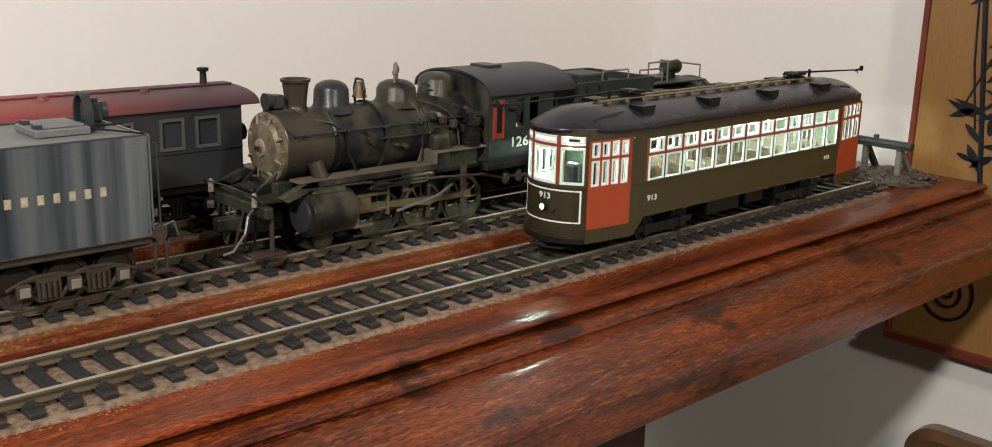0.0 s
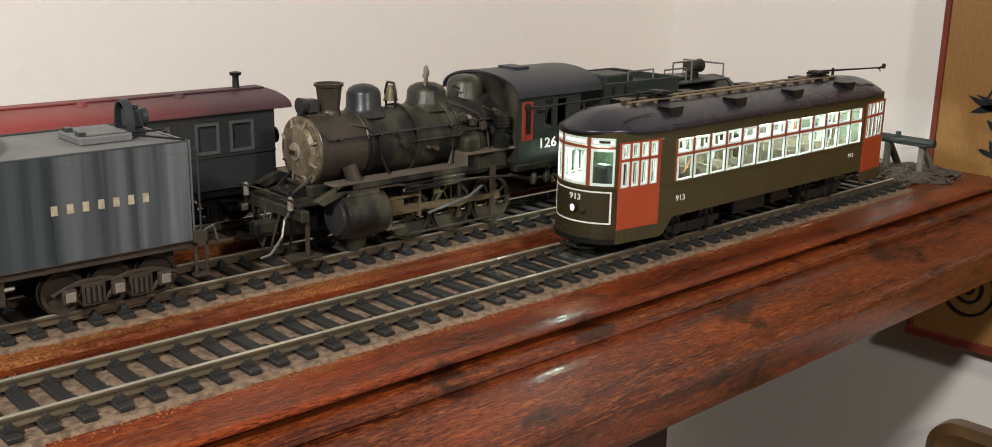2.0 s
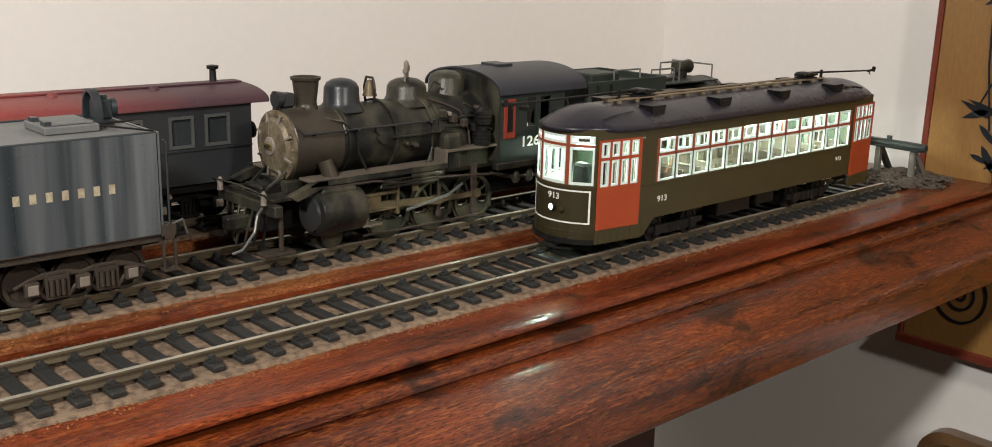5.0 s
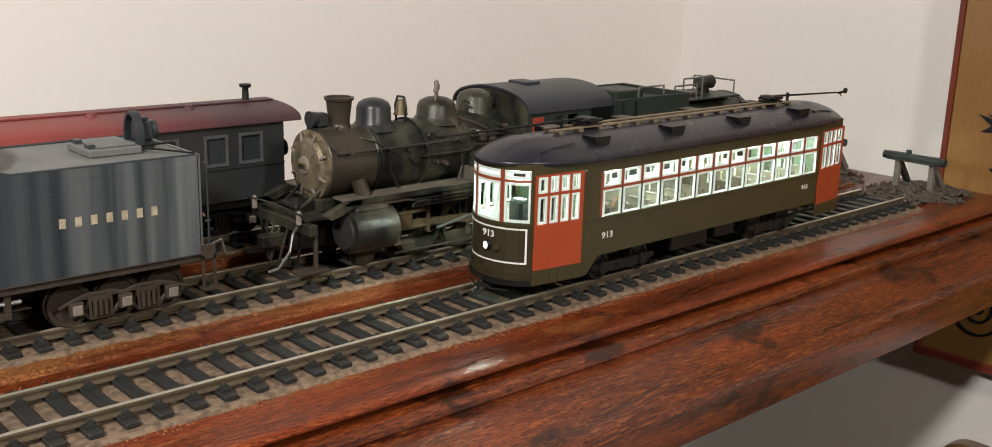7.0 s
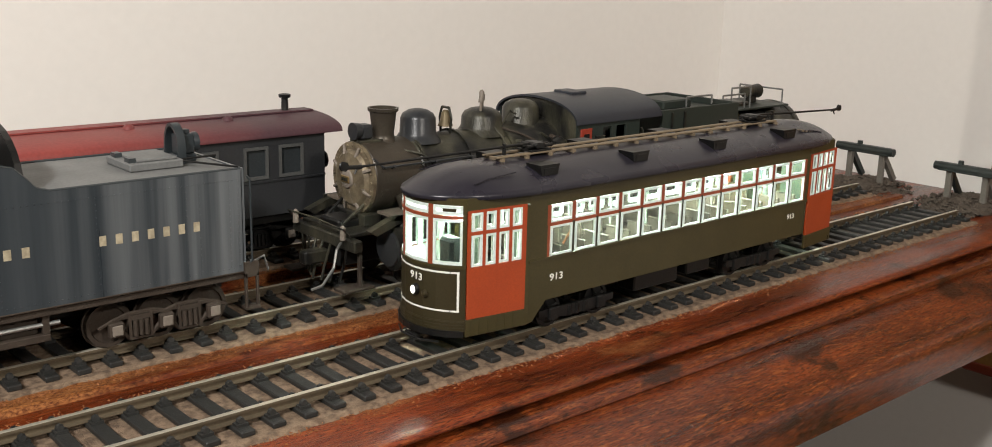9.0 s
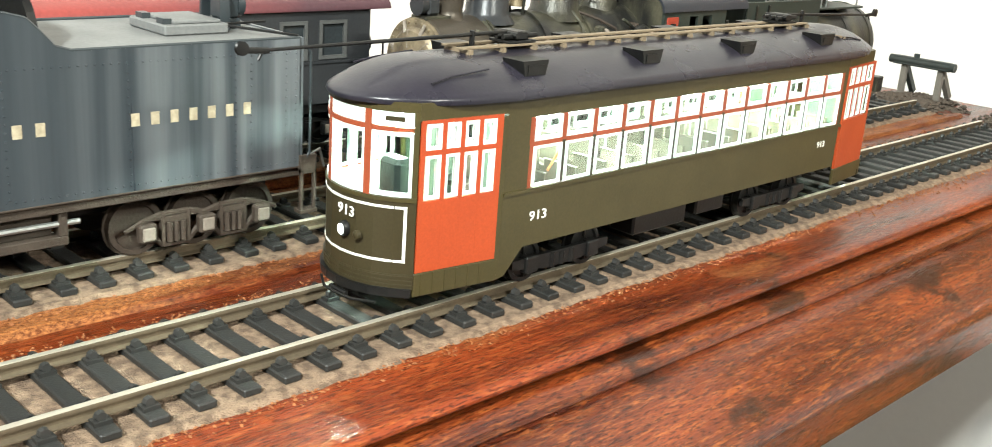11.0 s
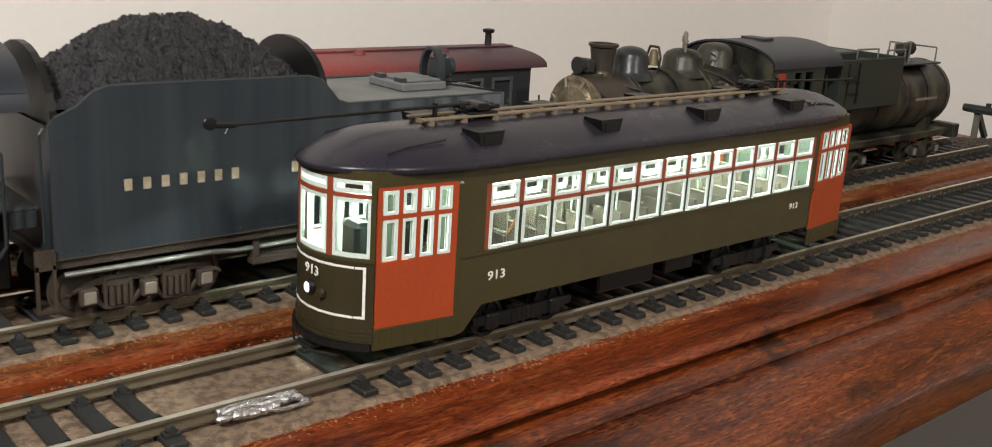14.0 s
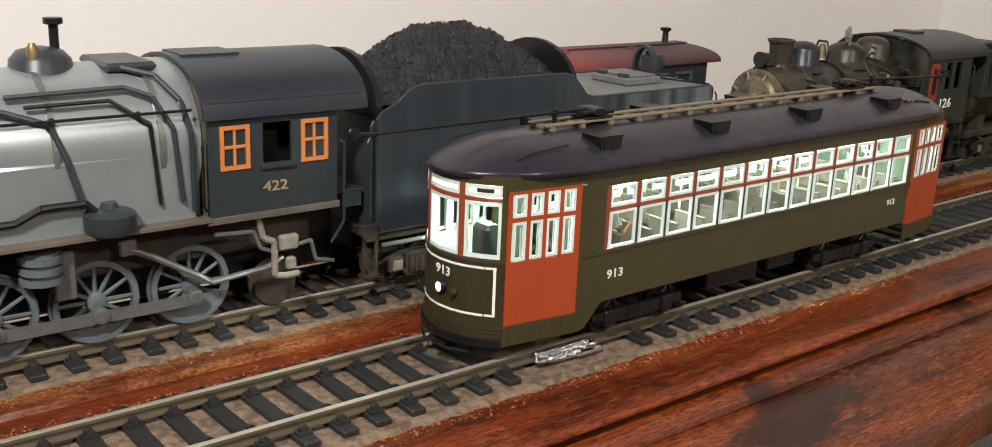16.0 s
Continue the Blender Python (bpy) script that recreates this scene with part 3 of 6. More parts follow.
# sides, one for each y sign
for s in (-1, 1):
    y0, y1 = sorted((s * HALF, s * (HALF - 1.4)))
    bm = bmesh.new()
    prism(bm, [(149, 15), (152, 15.6), (160, 24.3), (364 - 16, 24.3), (356, 15.6), (359, 15), (359, 44.4), (149, 44.4)][0:3] +
          [(366, 24.3), (366, 44.4), (149, 44.4)], y0, y1, "y")
    side = part("side_panel", bm, OLIVE, tram, "olive-green lower side")
    part("letter_board", boxes(((149, y0, 68.6), (367, y1, 76.2))), OLIVE, tram)
    for e0, e1 in ((X0, 149), (367, X1)):
        part("letter_board", boxes(((e0, y0, 70.8), (e1, y1, 76.2))), OLIVE, tram)
    part("belt_rail", boxes(((149, s * HALF, 43.3), (367, s * (HALF + 0.6), 44.6))), OLIVE, tram)
    part("window_sill_band", boxes(((149, y0, 44.4), (WIN0, y1, 68.6))), OLIVE, tram)
    part("end_post", boxes(((WIN1, y0, 44.4), (367, y1, 68.6))), OLIVE, tram)
    for k in range(NWIN + 1):
        x = WIN0 + STEP * k
        part("window_post", boxes(((x - 1.1, y0 - 0.02, 59.4), (x + 1.1, y1 + 0.02, 68.6))), SASH_RED, tram)
        part("lower_post", boxes(((x - 0.8, y0 - 0.02, 44.4), (x + 0.8, y1 + 0.02, 59.4))), SASH_RED if k in (0, NWIN) else OLIVE_DARK, tram)
    part("transom_bar", boxes(((WIN0, y0, 58.7), (WIN1, y1, 60.3))), SASH_RED, tram)
    for k in range(NWIN):
        a, b = WIN0 + STEP * k + 1.1, WIN0 + STEP * (k + 1) - 1.1
        for z0, z1, nm in ((45.0, 58.7, "lower_window"), (60.3, 68.2, "upper_window")):
            low = nm == "lower_window"
            yy = s * (HALF + (0.1 if low else -0.5))
            # Far-side frames are wider so more of their glow shows through the car.
            w = (0.85 if low else 1.15) if s < 0 else 2.6
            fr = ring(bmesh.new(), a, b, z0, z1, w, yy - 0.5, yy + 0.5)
            win = part(nm, fr, FRAME_GLOW, tram, "clear window edge with a white glow of its own")
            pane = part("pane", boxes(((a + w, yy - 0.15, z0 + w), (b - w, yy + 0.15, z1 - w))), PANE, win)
            pane.visible_shadow = False
    # doors at both ends of the side
    for d0, d1 in ((116.6, 147.2), (369.2, NOSE + TAIL - 112.9)):
        door = part("door", boxes(((d0, y0, 22.6), (d1, y1, 45.6))), DOOR_RED, tram, "orange-red folding door with small windows")
        for p, q_ in (((d0, y0, 45.6), (d0 + 1.6, y1, 71)), ((d1 - 1.6, y0, 45.6), (d1, y1, 71)), ((d0 + 1.6, y0, 69.8), (d1 - 1.6, y1, 71)), ((d0 + 1.6, y0, 60), (d1 - 1.6, y1, 61.6))):
            part("door_rail", boxes((p, q_)), DOOR_RED, door)
        q = (d1 - d0 - 3.2) / 4
        for j in (1, 2, 3):
            part("fold", boxes(((d0 + 1.6 + q * j - 0.1, y0 - 0.03, 22.8), (d0 + 1.6 + q * j + 0.1, y1 + 0.03, 45.5))), DOOR_RED, door)
        for j in range(4):
            a, b = d0 + 1.6 + q * j + 0.8, d0 + 1.6 + q * (j + 1) - 0.8
            part("door_post", boxes(((b, y0, 45.6), (b + 1.6, y1, 69.8))), DOOR_RED, door)
            part("inner_post", boxes(((b - 1.2, s * 24.3, 45.6), (b + 2.4, s * 24.6, 69.8))), CREAM, door)
            for z0, z1 in ((46, 60), (61.6, 69.6)):
                yy = s * (HALF - 0.5)
                part("door_window", ring(bmesh.new(), a, b, z0, z1, 1.1, yy - 0.4, yy + 0.4), FRAME_GLOW, door)
        for e in (d0, d1 - 3):
            part("inner_post", boxes(((e, s * 24.3, 45.6), (e + 3, s * 24.6, 71))), CREAM, door)
        part("inner_rail", boxes(((d0 + 3, s * 24.3, 59.4), (d1 - 3, s * 24.6, 62.2))), CREAM, door)
        part("inner_lining", boxes(((d0, s * 24.3, 22.4), (d1, s * 24.55, 45.6))), CREAM, tram)
        part("door_step", boxes(((d0 - 0.5, y0, 14.6), (d1 + 1.5, y1, 22.4)), bevel=0.3), OLIVE, tram)
        for j in range(6):
            part("step_rib", boxes(((d0 + 2 + j * 4.5, y0 - 0.2, 15), (d0 + 2.6 + j * 4.5, y1 + 0.2, 22))), OLIVE, tram)
    part("corner_post", boxes(((147.2, y0, 15), (149.6, y1, 70))), OLIVE, tram)
    writing("913", 4.7, WHITE, tram, "side_number", Matrix.Translation((166.4, s * (HALF + 0.05), 34.4)) @ (SIDE if s < 0 else pose(0, 0, 0, 0, 0, 180) @ SIDE))
    writing("913", 3.8, WHITE, tram, "side_number", Matrix.Translation((352, s * (HALF + 0.05), 36.5)) @ (SIDE if s < 0 else pose(0, 0, 0, 0, 0, 180) @ SIDE))

# rounded ends
for end in (0, 1):
    d = -1 if end == 0 else 1
    part("dash", bowed(end, -EDGE_A, EDGE_A, 22, 45.5), OLIVE_DARK, tram, "dark olive rounded end panel")
    part("skirt", bowed(end, -EDGE_A, EDGE_A, 17.2, 22.1, ARC + 0.3, 2.5), OLIVE_DARK, tram)
    part("bumper", bowed(end, -EDGE_A * 0.98, EDGE_A * 0.98, 15, 17.6, ARC + 1.6, 5), BLACK, tram, "black curved bumper")
    bm = bmesh.new()
    for z0 in (18.3, 19.7, 21.1):
        r = ARC + 0.6
        pts = [-EDGE_A + 2 * EDGE_A * k / 8 for k in range(9)]
        prism(bm, [curve_at(end, a, r) for a in pts] + [curve_at(end, a, r - 0.8) for a in reversed(pts)], z0, z0 + 0.6, "z")
    part("skirt_ribs", bm, OLIVE_DARK, tram)
    # white border of the dash
    a0 = EDGE_A * 0.9
    bm = bmesh.new()
    for z0, z1, u0, u1 in ((26, 26.8, -a0, a0), (43.3, 44.1, -a0, a0), (26.8, 43.3, -a0, -a0 + 0.03), (26.8, 43.3, a0 - 0.03, a0)):
        pts = [u0 + (u1 - u0) * k / 8 for k in range(9)]
        prism(bm, [curve_at(end, a, ARC + 0.12) for a in pts] + [curve_at(end, a, ARC - 0.2) for a in reversed(pts)], z0, z1, "z")
    part("white_border", bm, WHITE, tram)
    part("letter_board", bowed(end, -EDGE_A, EDGE_A, 73.2, 76.2), OLIVE, tram)
    part("transom_bar", bowed(end, -EDGE_A, EDGE_A, 67.2, 68.6), SASH_RED, tram)
    part("sill", bowed(end, -EDGE_A, EDGE_A, 45.5, 46.8, ARC + 0.4, 2), OLIVE, tram)
    edges = [(-EDGE_A + 0.05, -0.35), (-0.28, 0.28), (0.35, EDGE_A - 0.05)]
    for p0, p1 in ((-EDGE_A, -EDGE_A + 0.05), (-0.35, -0.28), (0.28, 0.35), (EDGE_A - 0.05, EDGE_A)):
        part("end_post", bowed(end, p0, p1, 46.8, 73.2, n=2), OLIVE if abs(p0 + p1) > 1.0 else SASH_RED, tram)
    for k, (p0, p1) in enumerate(edges):
        t = 0.035
        for z0, z1 in ((47, 67), (68.8, 73)):
            bm = bmesh.new()
            for u0, u1, v0, v1 in ((p0, p0 + t, z0, z1), (p1 - t, p1, z0, z1), (p0 + t, p1 - t, z0, z0 + 1.4), (p0 + t, p1 - t, z1 - 1.2, z1)):
                pts = [u0 + (u1 - u0) * j / 4 for j in range(5)]
                prism(bm, [curve_at(end, a, ARC - 0.3) for a in pts] + [curve_at(end, a, ARC - 1.3) for a in reversed(pts)], v0, v1, "z")
            win = part("end_window", bm, FRAME_GLOW, tram, "end window edge with a white glow of its own")
            if z0 > 60:
                part("sign_glass", bowed(end, p0 + t, p1 - t, z0 + 1.2, z1 - 1.1, ARC - 0.7, 0.3, 4), SIGN_GLOW, win)
                if k == (0 if end == 0 else 2):
                    part("sign_bars", bowed(end, p0 + 0.09, p0 + 0.28, z0 + 1.5, z0 + 2.9, ARC - 0.5, 0.3, 3), OLIVE_DARK, win)
            else:
                pane = part("pane", bowed(end, p0 + t, p1 - t, z0 + 1.4, z1 - 1.2, ARC - 0.7, 0.3, 4), PANE, win)
                pane.visible_shadow = False
    x, _ = curve_at(end, 0)
    head = part("headlight", lathe(bmesh.new(), [(0, 2.6), (d * 1.5, 2.5), (d * 2.0, 2.1)], (x - d * 0.2, d * 2.4, 34.0), "x", 18), BLACK, tram, smooth=40)
    if end == 0:
        part("lens", lathe(bmesh.new(), [(0, 2.0), (-0.5, 1.7), (-0.9, 0.9)], (x - 1.5, -2.4, 34.0), "x", 18), HEAD_GLOW, head, "round white glowing lens", smooth=60)
    part("marker_cap", lathe(bmesh.new(), [(0, 1.6), (d * 1.4, 1.5), (d * 1.7, 0.8)], (x - d * 0.6, d * 9.6, 33.4), "x", 14), OLIVE_DARK, tram, smooth=40)
    writing("913", 4.6, WHITE, tram, "end_number", Matrix.Translation((x + d * 0.15, d * 2.4, 40.0)) @ (FRONT if end == 0 else pose(0, 0, 0, 0, 0, 180) @ FRONT))
    bm = boxes(((min(x, x - d * 14), -2.2, 12.0), (max(x, x - d * 14), 2.2, 15)), bevel=0.4)
    tube(bm, (x + d * 0.5, -5, 12.8), (x + d * 0.5, 5, 12.8), 0.8)
    part("coupler", bm, BLACK, tram)
    part("fender_bar", wire(bmesh.new(), [(x - d * 3, -17, 12.5), (x + d * 1.2, -8, 12.2), (x + d * 1.8, 0, 12.2), (x + d * 1.2, 8, 12.2), (x - d * 3, 17, 12.5)], 0.5), BLACK, tram)

# roof: rings drawn in from the eaves
bm = bmesh.new()
rings, XC = [], (NOSE + TAIL) / 2
SPAN, CAP, EAVE = 122.0, 32.5, 28.8


def roof_ring(f, z):
    ring = []
    n = 14
    for sx, a0 in ((-1, math.pi / 2), (1, -math.pi / 2)):
        for k in range(n + 1):
            a = a0 + (math.pi * k / n)
            c, s_ = math.cos(a), math.sin(a)
            ring.append(bm.verts.new((XC + sx * SPAN + CAP * f * c, EAVE * f * s_, z)))
        for xs_ in ((149, 200, 254, 310, 367) if sx < 0 else (367, 310, 254, 200, 149)):
            ring.append(bm.verts.new((xs_, sx * EAVE * f, z)))
    return ring


rows = [(1.0, 75.2), (1.012, 76.2), (1.0, 77.2)] + [(f, 77.2 + 9.0 * (1 - f ** 2.3)) for f in (0.95, 0.88, 0.78, 0.66, 0.5, 0.34, 0.18, 0.06)]
for f, z in rows:
    rings.append(roof_ring(f, z))
for a, b in zip(rings, rings[1:]):
    for k in range(len(a)):
        bm.faces.new((a[k], a[(k + 1) % len(a)], b[(k + 1) % len(a)], b[k]))
bm.faces.new(rings[-1])
bm.faces.new(rings[0][::-1])
part("roof", bm, ROOF_GREY, tram, "dark violet-grey domed roof", smooth=50)
for d, xr in ((-1, 130), (1, 378)):
    for s in (-1, 1):
        part("roof_rib", wire(bmesh.new(), [(xr + d * 8, s * 22, 81.2), (xr, s * 20.5, 82.6), (xr - d * 16, s * 19, 83.8)], 0.35), ROOF_GREY, tram)
for s in (-1, 1):
    for x in (163.5, 224.5, 286.5, 349.5):
        bm = bmesh.new()
        prism(bm, [(x - 6, 86), (x + 6, 86), (x + 4.8, 81.2), (x + 2.6, 79.2), (x - 2.6, 79.2), (x - 4.8, 81.2)], s * 13, s * 22.5, "y")
        vent = part("roof_vent", bm, BLACK, tram, "dark trapezoid roof vent")
        part("grille", boxes(((x - 3.6, s * 22.4, 81.4), (x + 3.6, s * 22.8, 84.6))), BLACK, vent)
for yb in (-5.4, 2.6):
    part("running_board", boxes(((147, yb, 87.4), (361, yb + 2.8, 88.2)), bevel=0.15), TAN_BOARD, tram, "tan wooden running board on the roof")
for x in range(150, 362, 15):
    part("board_support", boxes(((x - 0.9, -6.2, 85.2), (x + 0.9, 6.2, 87.4))), TAN_BOARD, tram)
for j, d in ((0, -1), (1, 1)):
    xb = 174.7 if d < 0 else 345
    bm = boxes(((xb - 6.5, -5, 88.2), (xb + 6.5, 5, 89.2)), bevel=0.2)
    for yy in (-3.2, 0, 3.2):
        tube(bm, (xb - 8, yy, 90.6), (xb + 8, yy, 90.6), 0.95, seg=8)
    box(bm, (xb - 3, -4.6, 89.2), (xb + 3, 4.6, 92.2), 0.5)
    tube(bm, (xb - 3, -5.5, 91), (xb - 3, 5.5, 91), 1.1, seg=8)
    pole_base = part("trolley_base", bm, BLACK, tram, "black sprung trolley pole base", smooth=40)
    tip = (70.9, 0, 90.6) if d < 0 else (433.7, 0, 88.6)
    pole = part("trolley_pole", tube(bmesh.new(), (xb + d * 3, 0, 91.6), tip, 0.75, 0.5, 8), BLACK, tram, "thin dark trolley pole")
    bm = lathe(bmesh.new(), [(-0.9, 1.0), (-0.7, 2.0), (0, 1.5), (0.7, 2.0), (0.9, 1.0)], (tip[0] + d * 1.5, 0, tip[2] + 0.9), "y", 14)
    tube(bm, (tip[0] - d * 7, 0, tip[2] - 0.1), (tip[0] + d * 1, 0, tip[2] + 0.4), 0.9, 0.9, 8)
    tube(bm, (tip[0] - d * 5, 0, tip[2] - 0.2), (tip[0] - d * 3.5, -0.3, tip[2] - 2.6), 0.45, seg=6)
    part("trolley_wheel", bm, BLACK, pole, "small grooved contact wheel", smooth=40)
    part("pole_hook", boxes(((xb + d * 19 - 0.6, -0.9, 87), (xb + d * 19 + 0.6, 0.9, 92.8)), bevel=0.2), BLACK, tram)
for k in range(5):
    part("roof_step", boxes(((366 + 4 * k, -20, 83.0 - 0.6 * k), (367.6 + 4 * k, -12, 84.0 - 0.6 * k))), TAN_BOARD, tram)

# inside
part("inner_floor", boxes(((118, -24.5, 27), (390, 24.5, 28.2))), SEAT_BROWN, tram)
part("inner_ceiling", boxes(((118, -24.5, 75.2), (390, 24.5, 75.8))), CREAM, tram)
for x in (128, 193, 207, 286, 306, 324, 343, 381):
    part("interior_lamp", boxes(((x - 4, -3, 73.2), (x + 4, 3, 74.6)), bevel=0.4), LAMP_GLOW, tram, "small white lamp under the ceiling")
for x in (150.5, 365.5):
    part("bulkhead", boxes(((x - 0.5, -24.5, 28.2), (x + 0.5, -9, 73)), ((x - 0.5, 9, 28.2), (x + 0.5, 24.5, 73))), BULKHEAD_GREEN, tram)
for s in (-1, 1):
    part("inner_lining", boxes(((151, s * 24.3, 28.2), (365, s * 24.5, 44.4))), BULKHEAD_GREEN, tram)
for k in range(13):
    x = WIN0 + STEP * (k + 0.5)
    for s in (-1, 1):
        seat = part("seat", boxes(((x - 4, s * 9 - 0.01, 34), (x + 4, s * 23, 36.4)), ((x + 2.6, s * 9, 36.4), (x + 4, s * 23, 47.5)), bevel=0.4), SEAT_BROWN, tram)
for k in range(8):
    x = 168 + 27 * k
    part("grab_pole", tube(bmesh.new(), (x, -7, 28), (x, -7, 75), 0.5, seg=6), CREAM, tram)
part("leaning_pole", tube(bmesh.new(), (176, -20, 47), (183, -21, 57), 0.5, seg=6), ORANGE, tram, "small orange rod behind a window")
part("controller", boxes(((112, -20, 28), (119, -9, 58)), bevel=1.5), BUFFER_GREEN, tram, "dark green controller stand")

# underframe and trucks
part("underframe", boxes(((118, -16, 19.5), (390, 16, 26.5))), BLACK, tram)
part("equipment_box", boxes(((228, -20, 13.5), (262, -8, 24)), ((270, -19, 14.5), (290, -10, 24)), bevel=0.8), BLACK, tram)
part("air_tank", tube(bmesh.new(), (238, 14, 18), (280, 14, 18), 5, seg=14), BLACK, tram)
wheelsets = []
for tx in (185, 325):
    for s in (-1, 1):
        bm = bmesh.new()
        prism(bm, [(tx - 25, 17.5), (tx + 25, 17.5), (tx + 25, 14.5), (tx + 8, 12), (tx - 8, 12), (tx - 25, 14.5)], s * 20.5, s * 22.3, "y")
        for dx in (-16, 16):
            box(bm, (tx + dx - 3, min(s * 20, s * 23.5), 12), (tx + dx + 3, max(s * 20, s * 23.5), 18), 0.5)
        for dx in (-5, 0, 5):
            tube(bm, (tx + dx, s * 21.5, 12), (tx + dx, s * 21.5, 17), 1.6, seg=8)
        part("truck_frame", bm, BLACK, tram, "black truck side frame with springs")
    for dx in (-16, 16):
        c = (tx + dx, 0, 15.6)
        bm = tube(bmesh.new(), (c[0], -19, c[2]), (c[0], 19, c[2]), 1.3, seg=8)
        for s in (-1, 1):
            lathe(bm, [(s * 15.2, 8.6), (s * 16, 8.6), (s * 16.1, 8.1), (s * 19, 7.9), (s * 19, 6.4), (s * 18.2, 6.0), (s * 18.2, 2.4), (s * 19.2, 2.0)], c, "y", 20)
            for k in range(4):
                a = math.pi * k / 2
                tube(bm, (c[0] + 2 * math.cos(a), s * 18.4, c[2] + 2 * math.sin(a)), (c[0] + 6.5 * math.cos(a), s * 18.4, c[2] + 6.5 * math.sin(a)), 0.7, seg=5)
        for v in bm.verts:
            v.co = v.co - Vector(c) + ORIGIN
        w = part("wheelset", bm, BLACK, tram, "black spoked wheels on an axle", smooth=40)
        w.location = (Vector(c) - ORIGIN) * MM
        wheelsets.append(w)


TAPER = None

# ---- helpers for the steam engines ----
def spoked_wheel(cx, cy, cz, r, s, name, mat, parent, spokes=12):
    """A driver seen from the side: rim, flange, spokes, hub, counterweight."""
    bm = bmesh.new()
    n = 28
    prof = [(0, r + 0.9), (-s * 0.8, r + 0.9), (-s * 0.9, r), (-s * 3.2, r), (-s * 3.2, r - 2), (-s * 0.4, r - 2)]
    rings = []
    for h, rr in prof:
        rings.append([bm.verts.new((cx + rr * math.cos(2 * math.pi * k / n), cy + h, cz + rr * math.sin(2 * math.pi * k / n))) for k in range(n)])
    for a, b in zip(rings, rings[1:] + rings[:1]):
        for k in range(n):
            bm.faces.new((a[k], a[(k + 1) % n], b[(k + 1) % n], b[k]))
    wheel = part(name, bm, mat, parent, smooth=40)
    part("hub", lathe(bmesh.new(), [(-s * 0.4, r * 0.26), (-s * 3.0, r * 0.24), (-s * 3.6, r * 0.14)], (cx, cy, cz), "y", 14), mat, wheel, smooth=40)
    for k in range(spokes):
        a = 2 * math.pi * k / spokes
        part("spoke", tube(bmesh.new(), (cx + r * 0.2 * math.cos(a), cy - s * 1.6, cz + r * 0.2 * math.sin(a)), (cx + (r - 1.5) * math.cos(a), cy - s * 1.6, cz + (r - 1.5) * math.sin(a)), 0.85, 0.65, 6), mat, wheel, smooth=40)
    pts = [(cx + (r - 1.8) * math.cos(a), cz + (r - 1.8) * math.sin(a)) for a in [math.radians(200 + 14 * k) for k in range(11)]]
    part("counterweight", prism(bmesh.new(), pts, min(cy - s * 1, cy - s * 2.6), max(cy - s * 1, cy - s * 2.6), "y"), mat, wheel)
    return wheel


def freight_truck(parent, xs, yc, half, axle_z, rail_z, mat=RUSTY):
    """Wheels, side frames and pale journal boxes under a tender or car."""
    for x in xs:
        bm = tube(bmesh.new(), (x, yc - 18, axle_z), (x, yc + 18, axle_z), 1.4, seg=8)
        r = axle_z - rail_z
        for s in (-1, 1):
            lathe(bm, [(s * 15.4, r + 0.8), (s * 16.2, r + 0.8), (s * 16.3, r), (s * 19, r - 0.2), (s * 19, r - 2), (s * 18, r - 2.4), (s * 18, 2)], (x, yc, axle_z), "y", 20)
        part("wheelset", bm, mat, parent, smooth=40)
    for s in (-1, 1):
        y = yc + s * half
        bm = bmesh.new()
        for a, b in zip(xs, xs[1:]):
            m_ = (a + b) / 2
            wire(bm, [(a, y, axle_z + 3.6), (m_ - 5, y, axle_z + 5.4), (m_ + 5, y, axle_z + 5.4), (b, y, axle_z + 3.6)], 1.0, 6)
            wire(bm, [(a, y, axle_z + 1.2), (m_ - 4.6, y, axle_z - 5.6), (m_ + 4.6, y, axle_z - 5.6), (b, y, axle_z + 1.2)], 1.0, 6)
            for dx in (-4.6, 4.6):
                box(bm, (m_ + dx - 0.7, y - 1, axle_z - 5.6), (m_ + dx + 0.7, y + 1, axle_z + 5.4))
            box(bm, (m_ - 4.2, y - 1.2, axle_z + 2.6), (m_ + 4.2, y + 1.2, axle_z + 4.6))
            for dx in (-2.4, 0, 2.4):
                tube(bm, (m_ + dx, y + s * 1.2, axle_z - 4.5), (m_ + dx, y + s * 1.2, axle_z + 2.5), 1.1, seg=7)
        wire(bm, [(xs[0] - 7, y, axle_z + 1), (xs[0], y, axle_z + 4), (xs[-1], y, axle_z + 4), (xs[-1] + 7, y, axle_z + 1)], 0.8)
        part("side_frame", bm, mat, parent, "rust-brown cast side frame")
        for x in xs:
            box_ = part("journal_box", boxes(((x - 3.2, min(y, y + s * 3.4), axle_z - 3.2), (x + 3.2, max(y, y + s * 3.4), axle_z + 3.4)), bevel=0.7), mat, parent)
            part("lid", boxes(((x - 2.3, min(y + s * 3.2, y + s * 3.9), axle_z - 2.2), (x + 2.3, max(y + s * 3.2, y + s * 3.9), axle_z + 2.4)), bevel=0.4), JOURNAL, box_, "pale worn journal lid")


def gold_bars(parent, x0, x1, z, h, count, y, name="lettering_bar", mat=GOLD_WORN):
    """Lettering as plain bars, one for each letter."""
    w = (x1 - x0) / count
    for k in range(count):
        part(name, boxes(((x0 + w * (k + 0.24), y - 0.1, z - h / 2), (x0 + w * (k + 0.66), y + 0.08, z + h / 2)), bevel=0.05), mat, parent)


